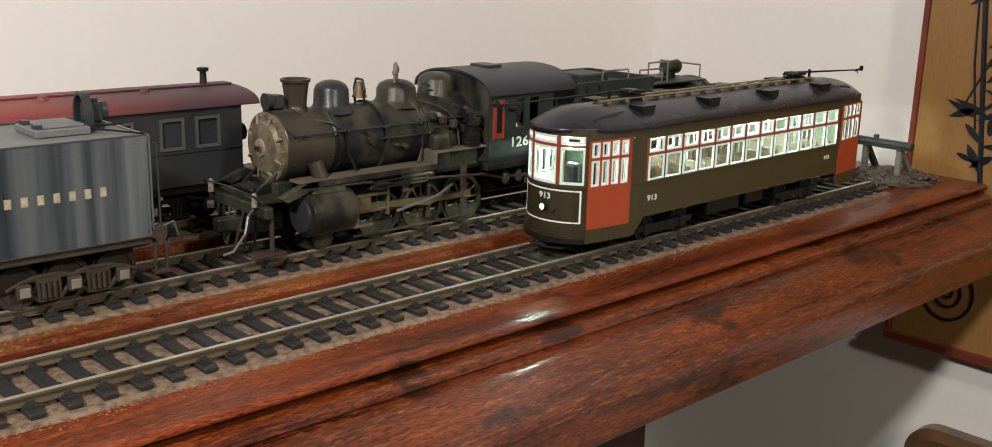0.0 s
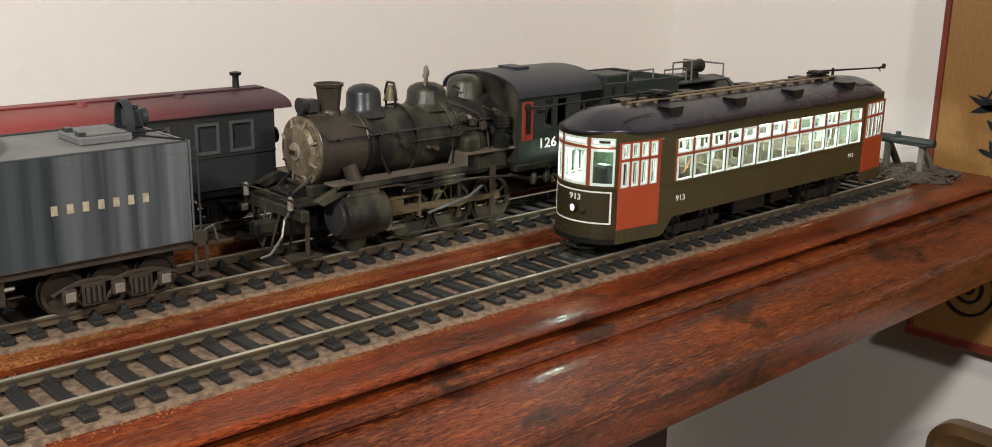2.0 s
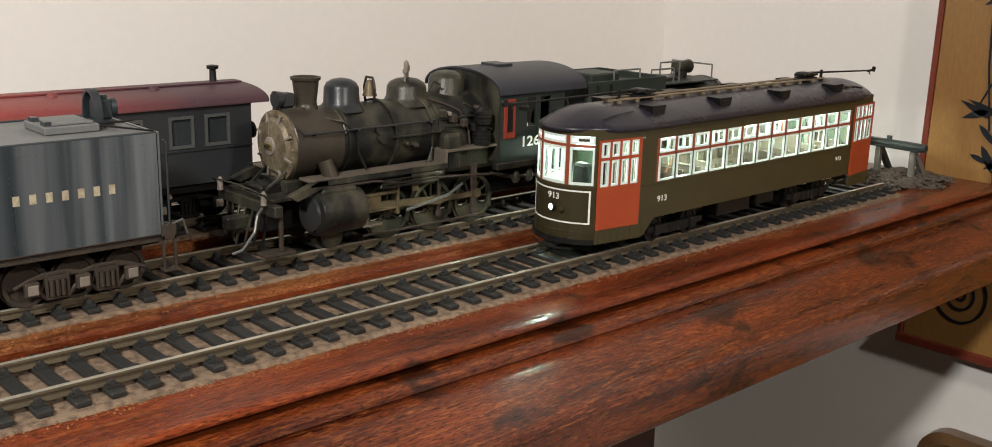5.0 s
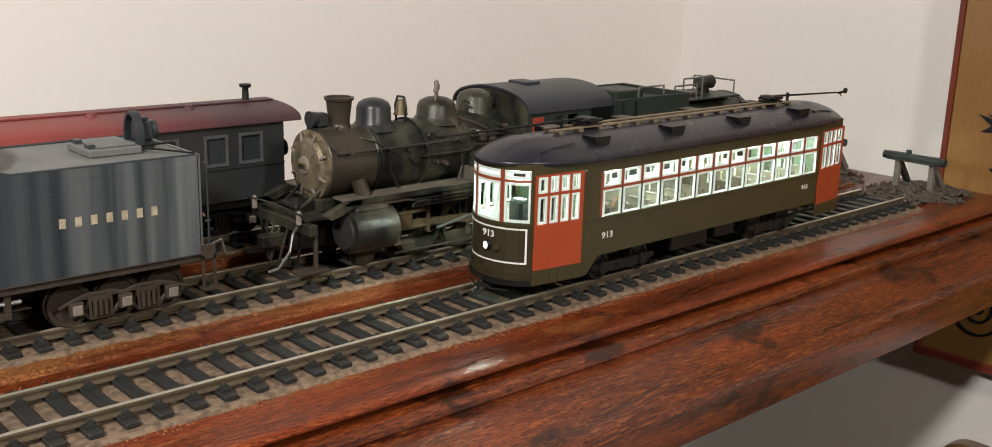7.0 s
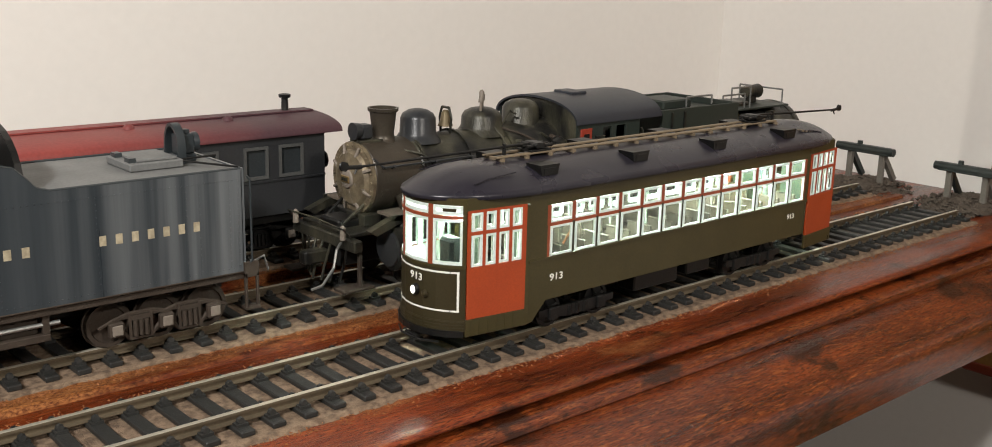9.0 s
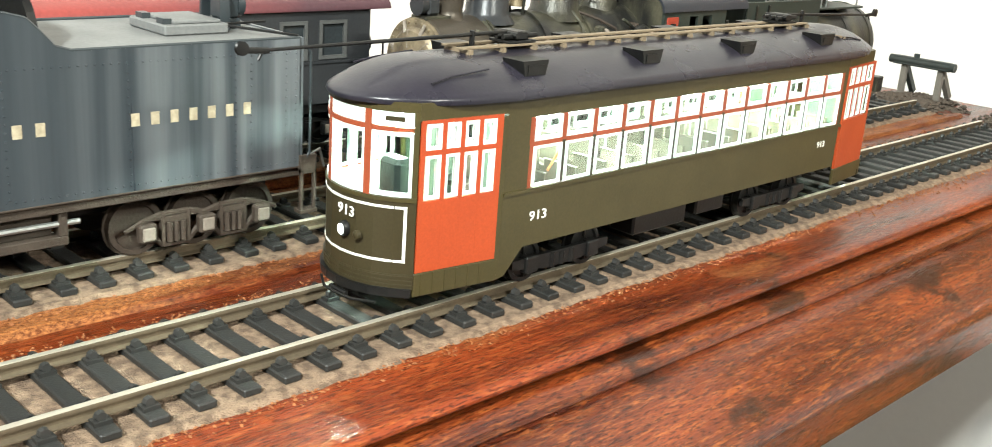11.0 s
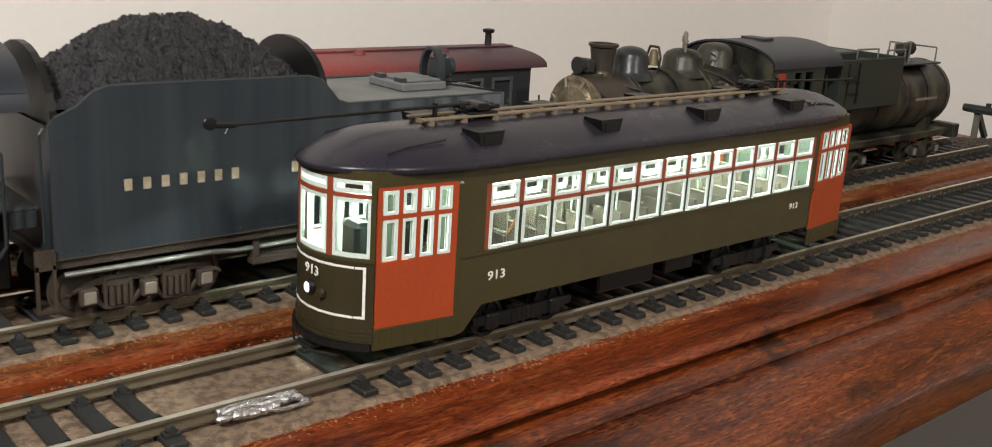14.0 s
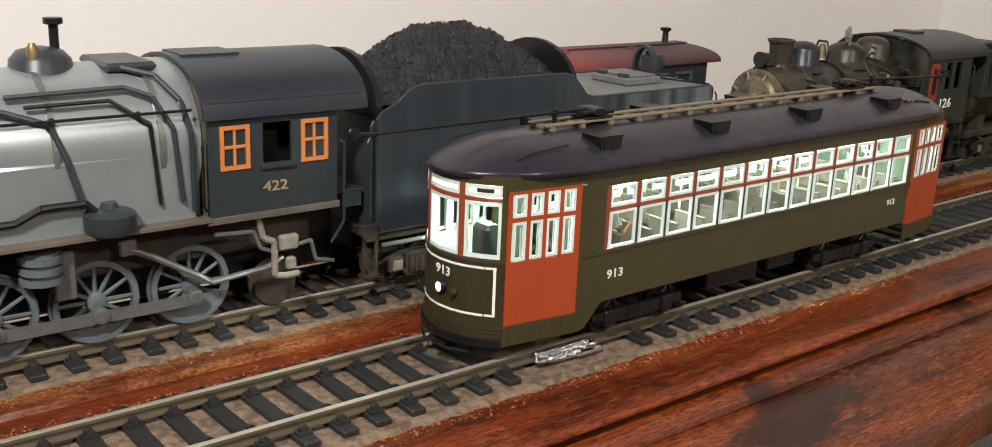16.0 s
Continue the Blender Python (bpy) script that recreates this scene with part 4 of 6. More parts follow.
def rivets(rows, y, s, r=0.42):
    bm = bmesh.new()
    for x0, z0, x1, z1, n in rows:
        for k in range(n):
            f = k / max(1, n - 1)
            lathe(bm, [(0, r), (s * 0.25, r * 0.7), (s * 0.35, r * 0.2)], (x0 + (x1 - x0) * f, y, z0 + (z1 - z0) * f), "y", 6)
    return bm


# ---- coal tender with gold lettering ----
Y2 = 88.0
tender = base("coal_tender", -118, Y2, 10, "weathered slate-grey coal tender heaped with coal, gold lettering", "tender")
OUT = [(-217.5, 37), (-217.5, 82), (-215, 85), (-208, 88), (-202, 93), (-197, 94.6), (-120, 94.6), (-114, 93), (-110, 89), (-106, 84.5), (-101, 83), (-20, 83), (-20, 37)]
for s in (-1, 1):
    y0, y1 = sorted((Y2 + s * 31.6, Y2 + s * 30.2))
    bm = bmesh.new()
    cut = -88
    prism(bm, OUT[:11] + [(cut, 83), (cut, 37)], y0, y1, "y")
    part("side_sheet", bm, SLATE_PALE, tender, "slate-blue side sheet with rivets")
    part("rear_side_sheet", boxes(((cut, y0, 37), (-20, y1, 83))), SLATE_PALE, tender, "pale streaked side sheet")
    yo = Y2 + s * 31.6
    rows = [(-216, 78.6, -22, 78.6, 76), (-216, 39, -22, 39, 76)] + [(x, 40, x, 78, 16) for x in (-214, -160, -122, -84, -46, -40, -26, -22)]
    tagged(part("rivets", rivets(rows, yo, s, 0.34), SLATE_PALE, tender), kind="stuff")
    part("top_bead", wire(bmesh.new(), [(p[0], yo - s * 0.7, p[1]) for p in OUT[1:12]], 0.8), SLATE, tender)
part("tank", boxes(((-217, Y2 - 30.2, 36), (-20.4, Y2 + 30.2, 82))), SLATE, tender)
part("rear_deck", boxes(((-104, Y2 - 30.2, 82), (-20.6, Y2 + 30.2, 82.9))), DECK_GREY, tender, "dusty pale grey rear deck")
part("rear_plate", boxes(((-20.4, Y2 - 31.6, 37), (-19, Y2 + 31.6, 83.4))), SLATE_PALE, tender)
bm = bmesh.new()
prism(bm, [(Y2 + u, z) for u, z in arch(30, 83, 24, 14)], -112, -109.5, "x")
part("bunker_back", bm, BLACK, tender, "arched black bunker plate")
bm = bmesh.new()
prism(bm, [(Y2 + u, z) for u, z in arch(29.5, 80, 27, 14)], -216, -213.5, "x")
part("bunker_front", bm, BLACK, tender, "arched black bunker plate")
bm = bmesh.new()
NX, NY = 92, 52
grid = []
for i in range(NX + 1):
    row = []
    for j in range(NY + 1):
        u, v = i / NX, j / NY * 2 - 1
        x = -214 + 106 * u
        hump = math.sin(math.pi * min(1, u * 1.02)) ** 0.75
        z = 88 + 27 * hump * (1 - abs(v) ** 2.2) + 2.2 * noise.noise((x * 0.16, v * 5, 0.3)) + 1.6 * noise.noise((x * 0.5, v * 14, 4)) + random.uniform(-0.5, 0.5)
        row.append(bm.verts.new((x + random.uniform(-0.5, 0.5), Y2 + 29.8 * v, z)))
    grid.append(row)
for i in range(NX):
    for j in range(NY):
        bm.faces.new((grid[i][j], grid[i + 1][j], grid[i + 1][j + 1], grid[i][j + 1]))
rnd = random.Random(21)
for _ in range(3000):
    i, j = rnd.randrange(2, NX - 2), rnd.randrange(0, NY)
    grain(bm, grid[i][j].co, rnd.uniform(0.3, 0.7), rnd)
tagged(part("coal_load", bm, COAL, tender, "heap of glossy black coal"), kind="stuff")
hatch = part("water_hatch", boxes(((-62, Y2 - 14, 83), (-38, Y2 + 12, 86.5)), bevel=0.5), DECK_GREY, tender, "flat grey water hatch")
part("hatch_lid", boxes(((-58, Y2 - 12, 86.5), (-40, Y2 + 10, 87.6)), bevel=0.3), DECK_GREY, hatch)
part("hatch_hinge", boxes(((-61, Y2 - 11, 86.5), (-58, Y2 - 6, 88.4)), ((-61, Y2 + 4, 86.5), (-58, Y2 + 9, 88.4))), SLATE, hatch)
bm = boxes(((-37, Y2 - 4.4, 83), (-27, Y2 + 4.4, 86.4)), ((-35.5, Y2 - 3.6, 86.4), (-27.5, Y2 + 3.6, 95.4)), bevel=0.7)
lamp = part("backup_light", bm, SLATE, tender, "dark weathered backup lamp with a rounded hood")
part("lens_rim", lathe(bmesh.new(), [(-28, 4.2), (-25.4, 4.5), (-25.4, 3.4)], (0, Y2, 91.2), "x", 18), SLATE, lamp, smooth=40)
part("lens", lathe(bmesh.new(), [(-26.6, 3.4), (-26.1, 1.6)], (0, Y2, 91.2), "x", 16), DARK_GLASS, lamp)
part("lamp_vent", boxes(((-34, Y2 - 2, 95.2), (-29, Y2 + 2, 97.2)), bevel=0.4), SLATE, lamp)
bm = bmesh.new()
outer, inner = arch(7.4, 88, 12.4, 14), arch(6.0, 88, 11, 14)
prism(bm, [(Y2 - 7.4, 83)] + [(Y2 + u, z) for u, z in outer] + [(Y2 + 7.4, 83), (Y2 + 6, 83)] + [(Y2 + u, z) for u, z in reversed(inner)] + [(Y2 - 6, 83)], -37.4, -33.6, "x")
part("lamp_hood", bm, SLATE, lamp, "thin rounded hood plate", smooth=40)
part("deck_rail", wire(bmesh.new(), [(-21, Y2 - 31, 84), (-40, Y2 - 10, 85.6), (-21, Y2 - 10, 86)], 0.5), BLACK, tender)
for yy in (Y2 - 32.6, Y2 + 32.6):
    part("grab_iron", wire(bmesh.new(), [(-18, yy, 80), (-16.5, yy, 78), (-16.5, yy, 42), (-18, yy, 40)], 0.5), SLATE, tender)
part("front_grab_iron", wire(bmesh.new(), [(-219, Y2 - 31, 82), (-220.5, Y2 - 31.5, 80), (-220.5, Y2 - 31.5, 44)], 0.5), SLATE, tender)
part("frame_sill", boxes(((-219, Y2 - 30.5, 33), (-18, Y2 + 30.5, 36.4)), ((-219, Y2 - 31.8, 36.2), (-18, Y2 + 31.8, 37.1)), bevel=0.3), RUSTY, tender, "rust-brown frame sill")
part("centre_sill", boxes(((-215, Y2 - 9, 24), (-20, Y2 + 9, 33))), BLACK, tender)
for x, zz in ((-17, 36), (-221, 36)):
    st = part("step", boxes(((x - 3.4, Y2 - 33, 20), (x - 2.2, Y2 - 31.6, 36)), ((x + 2.2, Y2 - 33, 20), (x + 3.4, Y2 - 31.6, 36)), ((x - 3.4, Y2 - 33, 34), (x + 3.4, Y2 - 31.4, 41)), ((x - 3.6, Y2 - 33.6, 19), (x + 3.6, Y2 - 29, 20.4)), bevel=0.15), RUSTY, tender, "hanging step at the frame's corner")
part("coupler", boxes(((-19, Y2 - 3, 24), (-8, Y2 + 3, 30)), bevel=0.8), RUSTY, tender)
part("coupler_lift", wire(bmesh.new(), [(-17, Y2 - 28, 38), (-12, Y2 - 28, 40), (-6, Y2 - 24, 40), (-4, Y2 - 24, 33)], 0.55), ROD, tender)
part("side_pipe", wire(bmesh.new(), [(-214, Y2 - 29.5, 30.5), (-160, Y2 - 29.5, 30.5), (-150, Y2 - 28, 29), (-100, Y2 - 28, 29)], 1.0, 8), ROD, tender)
part("tool_box", boxes(((-142, Y2 - 29, 22), (-104, Y2 - 24, 25)), ((-142, Y2 - 29, 25), (-139, Y2 - 24, 33)), ((-107, Y2 - 29, 25), (-104, Y2 - 24, 33)), ((-138, Y2 - 26, 25), (-108, Y2 - 25, 33)), bevel=0.3), RUSTY, tender)
freight_truck(tender, (-205, -183, -161), Y2, 25, 20, 10)
freight_truck(tender, (-77, -55, -33), Y2, 25, 20, 10)
gold_bars(tender, -194.5, -147, 60.3, 4.2, 7, Y2 - 31.65)
gold_bars(tender, -128.5, -108, 60.3, 4.2, 3, Y2 - 31.65)
gold_bars(tender, -85, -38, 60.3, 4.2, 7, Y2 - 31.65)

# ---- grey steam locomotive ahead of that tender ----
eng = base("steam_locomotive", -360, Y2, 10, "silver-grey steam locomotive with slate cab and orange window frames", "locomotive", "steam locomotives")
CX0, CX1 = -287.5, -236
for s in (-1, 1):
    y0, y1 = sorted((Y2 + s * 32, Y2 + s * 30.6))
    wins = [(-283.2, -271.8), (-266.6, -255), (-251.2, -240)]
    cells = [((CX0, y0, 53), (CX1, y1, 69.8)), ((CX0, y0, 85.8), (CX1, y1, 90))]
    edge = CX0
    for a, b in wins:
        cells.append(((edge, y0, 69.8), (a, y1, 85.8)))
        edge = b
    cells.append(((edge, y0, 69.8), (CX1, y1, 85.8)))
    side = part("cab_side", boxes(cells[0]), SLATE, eng, "slate-grey cab side")
    for c in cells[1:]:
        part("cab_pillar", boxes(c), SLATE, side)
    part("rivet_strip", rivets([(CX0 + 2, 55, CX1 - 2, 55, 26), (CX0 + 1.6, 55, CX0 + 1.6, 88, 18), (CX1 - 1.6, 55, CX1 - 1.6, 88, 18)], Y2 + s * 32, s, 0.32), SLATE, side)
    for k, (a, b) in enumerate(wins):
        yy = Y2 + s * 31.6
        if k == 1:
            part("open_window", boxes(((a, yy - 0.4, 69.8), (b, yy + 0.8, 70.8)), ((a - 1, min(yy, yy + s * 1.6), 69), (b + 1, max(yy, yy + s * 1.6), 70))), SLATE, eng, "open cab window with a sill")
            continue
        w = 1.5
        win = part("cab_window", ring(bmesh.new(), a, b, 69.8, 85.8, w, yy - 0.9, yy + 0.9), ORANGE, eng, "orange window frame with four panes")
        part("mullion", boxes((((a + b) / 2 - 0.5, yy - 0.7, 71.3), ((a + b) / 2 + 0.5, yy + 0.7, 84.3)), bevel=0.2), ORANGE, win)
        part("transom", boxes(((a + w, yy - 0.65, 77.4), (b - w, yy + 0.65, 78.6)), bevel=0.2), ORANGE, win)
        part("pane", boxes(((a + 1, yy - 0.1, 71), (b - 1, yy + 0.1, 84.6))), DARK_GLASS, win)
part("cab_floor", boxes(((CX0, Y2 - 30.6, 52), (CX1, Y2 + 30.6, 53.2))), BLACK, eng)
bm = bmesh.new()
prism(bm, [(Y2 - 30.6, 53), (Y2 + 30.6, 53)] + [(Y2 - u, z) for u, z in arch(30.6, 90, 16.4, 14)], CX0, CX0 + 1.2, "x")
part("cab_front", bm, RUNNING_TAN, eng, "dusty cab front wall")
bm = bmesh.new()
outer, inner = arch(34, 88.4, 19.6, 18), arch(32.6, 88.2, 18.4, 18)
prism(bm, [(Y2 + u, z) for u, z in outer] + [(Y2 + u, z) for u, z in reversed(inner)], -289.5, -223.5, "x")
part("cab_roof", bm, ROOF_BLUE, eng, "curved satin slate-blue roof", smooth=40)
bm = bmesh.new()
prism(bm, [(-264, 106.9), (-286, 107.3), (-286, 108.2), (-264, 108.2)], Y2 - 9, Y2 + 9, "y")
part("roof_hatch", bm, ROOF_BLUE, eng)
part("roof_seam", wire(bmesh.new(), [(-289, Y2 - 32.6, 94.2), (-224, Y2 - 32.6, 94.2)], 0.3), ROOF_BLUE, eng)
part("cab_rail", wire(bmesh.new(), [(-234, Y2 - 31, 76), (-232.5, Y2 - 31.5, 75), (-232.5, Y2 - 31.5, 44), (-238, Y2 - 31, 36)], 0.6), SLATE, eng)
part("apron", boxes(((-236, Y2 - 24, 53), (-219, Y2 + 24, 54)), ((-229, Y2 - 24, 47), (-220, Y2 - 20, 53)), bevel=0.3), SLATE, eng)
# Solid black filler added so the open window has a shaded inside.
part("cab_dark_filler", boxes(((-284, Y2 - 22, 54), (-240, Y2 + 22, 86)), bevel=1), BLACK, eng)
bz = 78.5
bm = lathe(bmesh.new(), [(-486, 21), (-484, 23), (-440, 23.5), (-439, 25), (-396, 25.5), (-395.6, 26.2), (-393, 26.2), (-392.6, 25.6), (-345, 27), (-300, 28), (-288, 28)], (0, Y2, bz), "x", 40)
part("boiler", bm, BOILER_GREY, eng, "silver-grey lagged boiler", smooth=35)
for x, r in ((-302, 28.5), (-337, 27.9), (-372, 26.8), (-418, 26.0)):
    part("boiler_band", lathe(bmesh.new(), [(x - 1, r), (x + 1, r)], (0, Y2, bz), "x", 40), ROD, eng, "dark boiler band", smooth=40)
bm = boxes(((-372, Y2 - 27.7, 50), (-288, Y2 + 27.7, 80)), bevel=3)
part("firebox", bm, BOILER_GREY, eng, smooth=40)
part("handrail", wire(bmesh.new(), [(-470, Y2 - 26, 91), (-395, Y2 - 27.5, 91.5), (-292, Y2 - 29.5, 92)], 0.55), BLACK, eng)
part("feed_pipe", wire(bmesh.new(), [(-350, Y2 - 21, 99), (-312, Y2 - 21.5, 100), (-304, Y2 - 25, 97), (-298, Y2 - 28, 86), (-296, Y2 - 29, 60)], 0.9, 8), SLATE, eng)
part("second_pipe", wire(bmesh.new(), [(-345, Y2 - 24, 96), (-318, Y2 - 24.5, 96.4), (-306, Y2 - 28, 88), (-304, Y2 - 29, 60)], 0.7, 8), BLACK, eng)
for s in (-1, 1):
    for x in (-455, -425, -396, -366, -338, -310):
        part("rail_stanchion", tube(bmesh.new(), (x, Y2 + s * 23, 90.4), (x, Y2 + s * (28.2 + (x + 310) * 0.012), 91.8), 0.7, 1.1, 7), BLACK, eng)
    part("boiler_pipe", wire(bmesh.new(), [(-395, Y2 + s * 23, 94), (-352, Y2 + s * 24, 95), (-338, Y2 + s * 26, 90), (-334, Y2 + s * 28.6, 78), (-330, Y2 + s * 29.4, 62)], 1.1, 8), SLATE, eng)
    part("cab_pipe", wire(bmesh.new(), [(-312, Y2 + s * 12, 106), (-300, Y2 + s * 18, 103), (-294, Y2 + s * 25, 95), (-292, Y2 + s * 28.8, 84), (-292, Y2 + s * 29.6, 56)], 1.0, 8), SLATE, eng)
    part("lower_pipe", wire(bmesh.new(), [(-400, Y2 + s * 29, 60), (-352, Y2 + s * 29.4, 60), (-344, Y2 + s * 30, 64), (-330, Y2 + s * 30, 64), (-326, Y2 + s * 30, 60)], 1.3, 8), BLACK, eng, "thick black pipe above the running board")
    part("sill_rivets", rivets([(-284, 51.7, -238, 51.7, 24)], Y2 + s * 32.6, s, 0.35), RUNNING_TAN, eng)
    part("grab_iron", wire(bmesh.new(), [(-289, Y2 + s * 32.4, 82), (-290, Y2 + s * 33.2, 80), (-290, Y2 + s * 33.2, 58), (-289, Y2 + s * 32.4, 56)], 0.5), BLACK, eng)
part("turret", boxes(((-315, Y2 - 14, 104), (-297, Y2 + 14, 107)), bevel=1.2), SLATE, eng)
for x, r, top in ((-332, 10, 112), (-400, 11, 114)):
    part("dome", lathe(bmesh.new(), [(100, r + 3), (103, r + 0.6), (top - 4, r), (top - 1.2, r * 0.75), (top, r * 0.3)], (x, Y2, 0), "z", 24), SLATE, eng, smooth=50)
part("whistle_pipe", lathe(bmesh.new(), [(104, 1.6), (119, 1.6), (119.6, 3.2), (121.5, 3.2)], (-327, Y2, 0), "z", 14), BLACK, eng, "black pipe with flared top", smooth=40)
part("safety_valve", lathe(bmesh.new(), [(104, 2), (112, 2), (114, 1)], (-336, Y2 - 6, 0), "z", 12), BRASSY, eng, smooth=40)
part("chimney", lathe(bmesh.new(), [(100, 9), (104, 7), (116, 7.6), (118, 9), (119, 8)], (-464, Y2, 0), "z", 20), BLACK, eng, smooth=40)
for s in (-1, 1):
    part("running_board", boxes(((-470, min(Y2 + s * 24, Y2 + s * 33), 51.6), (-287, max(Y2 + s * 24, Y2 + s * 33), 53.2)), bevel=0.2), RUNNING_TAN, eng, "dusty tan running board")
    part("cab_sill", boxes(((CX0 - 1, min(Y2 + s * 30, Y2 + s * 32.6), 50.4), (CX1 + 1, max(Y2 + s * 30, Y2 + s * 32.6), 53)), bevel=0.2), RUNNING_TAN, eng)
    yp = Y2 + s * 29.5
    pump = part("air_pump", lathe(bmesh.new(), [(53, 8), (54, 8.6), (59.5, 8.6), (60.4, 7.2), (61.4, 4)], (-322, yp, 0), "z", 20), SLATE, eng, "grey air reservoir on the running board", smooth=40)
    part("valve_top", lathe(bmesh.new(), [(61.4, 3), (63.4, 2.4)], (-322, yp, 0), "z", 12), SLATE, pump)
    wp = Y2 + s * 16.6
    for x in (-290.5, -325, -359.5, -394):
        spoked_wheel(x, wp + s * 0, 25.2, 15.0, -s, "driving_wheel", WHEEL_BLUE, eng)
    yr = Y2 + s * 22.5
    bm = bmesh.new()
    for a, b in ((-394, -359.5), (-359.5, -325), (-325, -290.5)):
        prism(bm, [(a - 2, 19.4), (a + 4, 18.4), (b - 4, 18.4), (b + 2, 19.4), (b + 2, 23.6), (b - 4, 22.4), (a + 4, 22.4), (a - 2, 23.6)], yr - 0.9, yr + 0.9, "y")
    for x in (-290.5, -325, -359.5, -394):
        lathe(bm, [(s * -1.4, 3), (s * 1.6, 3), (s * 1.8, 2)], (x, yr, 21.4), "y", 14)
    part("side_rod", bm, ROD, eng, "dull steel coupling rod")
    yq = yr + s * 2.4
    bm = bmesh.new()
    prism(bm, [(-460, 27), (-359, 19.4), (-359, 23.4), (-460, 30.4)], yq - 0.8, yq + 0.8, "y")
    part("main_rod", bm, ROD, eng)
    part("brake_rod", wire(bmesh.new(), [(-314, yq, 44), (-306, yq, 40), (-291, yq + s, 31), (-285, yq + s, 27), (-262, yq + s, 29), (-256, yq + s, 32)], 1.2, 8), ROD, eng, "grey bent reverse rod")
    part("valve_link", boxes(((-340, yq - 1, 30), (-333, yq + 1, 47)), ((-318, yq - 1, 42), (-312, yq + 1, 48)), bevel=0.6), ROD, eng)
    bm = bmesh.new()
    for k in range(3):
        lathe(bm, [(0, 7.2), (2.2, 7.2)], (-344, Y2 + s * 25, 38 + 3.6 * k), "z", 18)
    lathe(bm, [(0, 5.6), (11, 5.6)], (-344, Y2 + s * 25, 37.5), "z", 18)
    part("compressor", bm, WHEEL_BLUE, eng, "finned grey compressor", smooth=40)
    part("injector", wire(bmesh.new(), [(-268, yp, 50), (-266, yp, 42), (-262, yp - 1, 40), (-262, yp - 1, 27), (-258, yp - 1, 26), (-252, yp - 1, 26)], 1.3, 8), JOURNAL, eng, "pale injector pipework")
    part("injector_body", boxes(((-260, yp - 2, 36), (-252, yp + 1, 42)), ((-257, yp - 2, 28), (-253, yp + 1, 33)), bevel=0.8), JOURNAL, eng)
    part("pipe_loop", wire(bmesh.new(), [(-285, yp, 46), (-270, yp, 45), (-267, yp, 38), (-262, yp, 36), (-246, yp, 38), (-244, yp, 30), (-236, yp, 28)], 0.8), ROD, eng)
    part("cylinder", tube(bmesh.new(), (-478, Y2 + s * 27, 32), (-452, Y2 + s * 27, 32), 10, seg=24), SLATE, eng, smooth=40)
part("frame", boxes(((-480, Y2 - 10, 22), (-225, Y2 + 10, 50)), bevel=1), BLACK, eng)
part("ash_pan", boxes(((-345, Y2 - 18, 34), (-240, Y2 + 18, 50)), bevel=1), RUSTY, eng)
bm = tube(bmesh.new(), (-256, Y2 - 17, 19), (-256, Y2 + 17, 19), 1.4)
for s in (-1, 1):
    lathe(bm, [(s * 15, 9.6), (s * 16, 9.6), (s * 16.1, 9), (s * 19, 8.8), (s * 19, 2)], (-256, Y2, 19), "y", 20)
part("trailing_wheelset", bm, RUSTY, eng, smooth=40)
writing("422", 5.4, GOLD, eng, "cab_number", Matrix.Translation((-261.8, Y2 - 32.1, 62)) @ SIDE)

# ---- weathered black steam locomotive ----
old = base("steam_locomotive", 160, Y2, 10, "weathered sooty black steam locomotive with rusty running gear", "locomotive", "steam locomotives")
bz = 64.6
bm = lathe(bmesh.new(), [(63, 17.4), (64, 18.2), (90, 18.2), (90.6, 18.8), (92.4, 18.8), (93, 18.3), (150, 19.6), (172, 22.4), (198, 22.8)], (0, Y2, bz), "x", 40)
part("boiler", bm, SOOT, old, "sooty black riveted boiler", smooth=35)
part("smokebox", lathe(bmesh.new(), [(60.5, 18.6), (61, 19), (89, 18.7)], (0, Y2, bz), "x", 40), SMOKEBOX, old, "brown-grey smokebox", smooth=35)
door = part("smokebox_door", lathe(bmesh.new(), [(61, 18.4), (58.6, 18.4), (58.3, 14.8), (56.6, 13), (55.6, 8), (55.2, 3)], (0, Y2, bz), "x", 36), SMOKEBOX_FRONT, old, "round dished door with bolts", smooth=30)
bm = bmesh.new()
for k in range(24):
    a = 2 * math.pi * k / 24
    lathe(bm, [(58.6, 0.8), (57.9, 0.6)], (0, Y2 + 16.6 * math.cos(a), bz + 16.6 * math.sin(a)), "x", 6)
part("door_bolts", bm, SMOKEBOX_FRONT, door)
for k in range(6):
    a = 2 * math.pi * k / 6 + 0.3
    bm = bmesh.new()
    tube(bm, (56, Y2 + 6 * math.cos(a), bz + 6 * math.sin(a)), (57.4, Y2 + 13.6 * math.cos(a), bz + 13.6 * math.sin(a)), 0.8, seg=6)
    part("door_rib", bm, JOURNAL, door)
bm = bmesh.new()
lathe(bm, [(55.4, 5), (54.4, 4.6), (54, 3)], (0, Y2, bz), "x", 16)
part("number_disc", bm, JOURNAL, door, "pale weathered centre disc")
part("number_plate", boxes(((53.4, Y2 - 3.6, bz - 1.8), (54.2, Y2 + 3.6, bz + 1.8)), bevel=0.3), BRASSY, door)
part("plate_bars", boxes(((53.2, Y2 - 2.6, bz - 0.8), (53.5, Y2 + 2.6, bz + 0.8))), SOOT, door)
for k in range(8):
    a = 2 * math.pi * (k + 0.5) / 8
    part("door_clamp", tube(bmesh.new(), (57.0, Y2 + 12.6 * math.cos(a), bz + 12.6 * math.sin(a)), (57.8, Y2 + 17.6 * math.cos(a), bz + 17.6 * math.sin(a)), 1.0, 0.7, 6), JOURNAL, door)
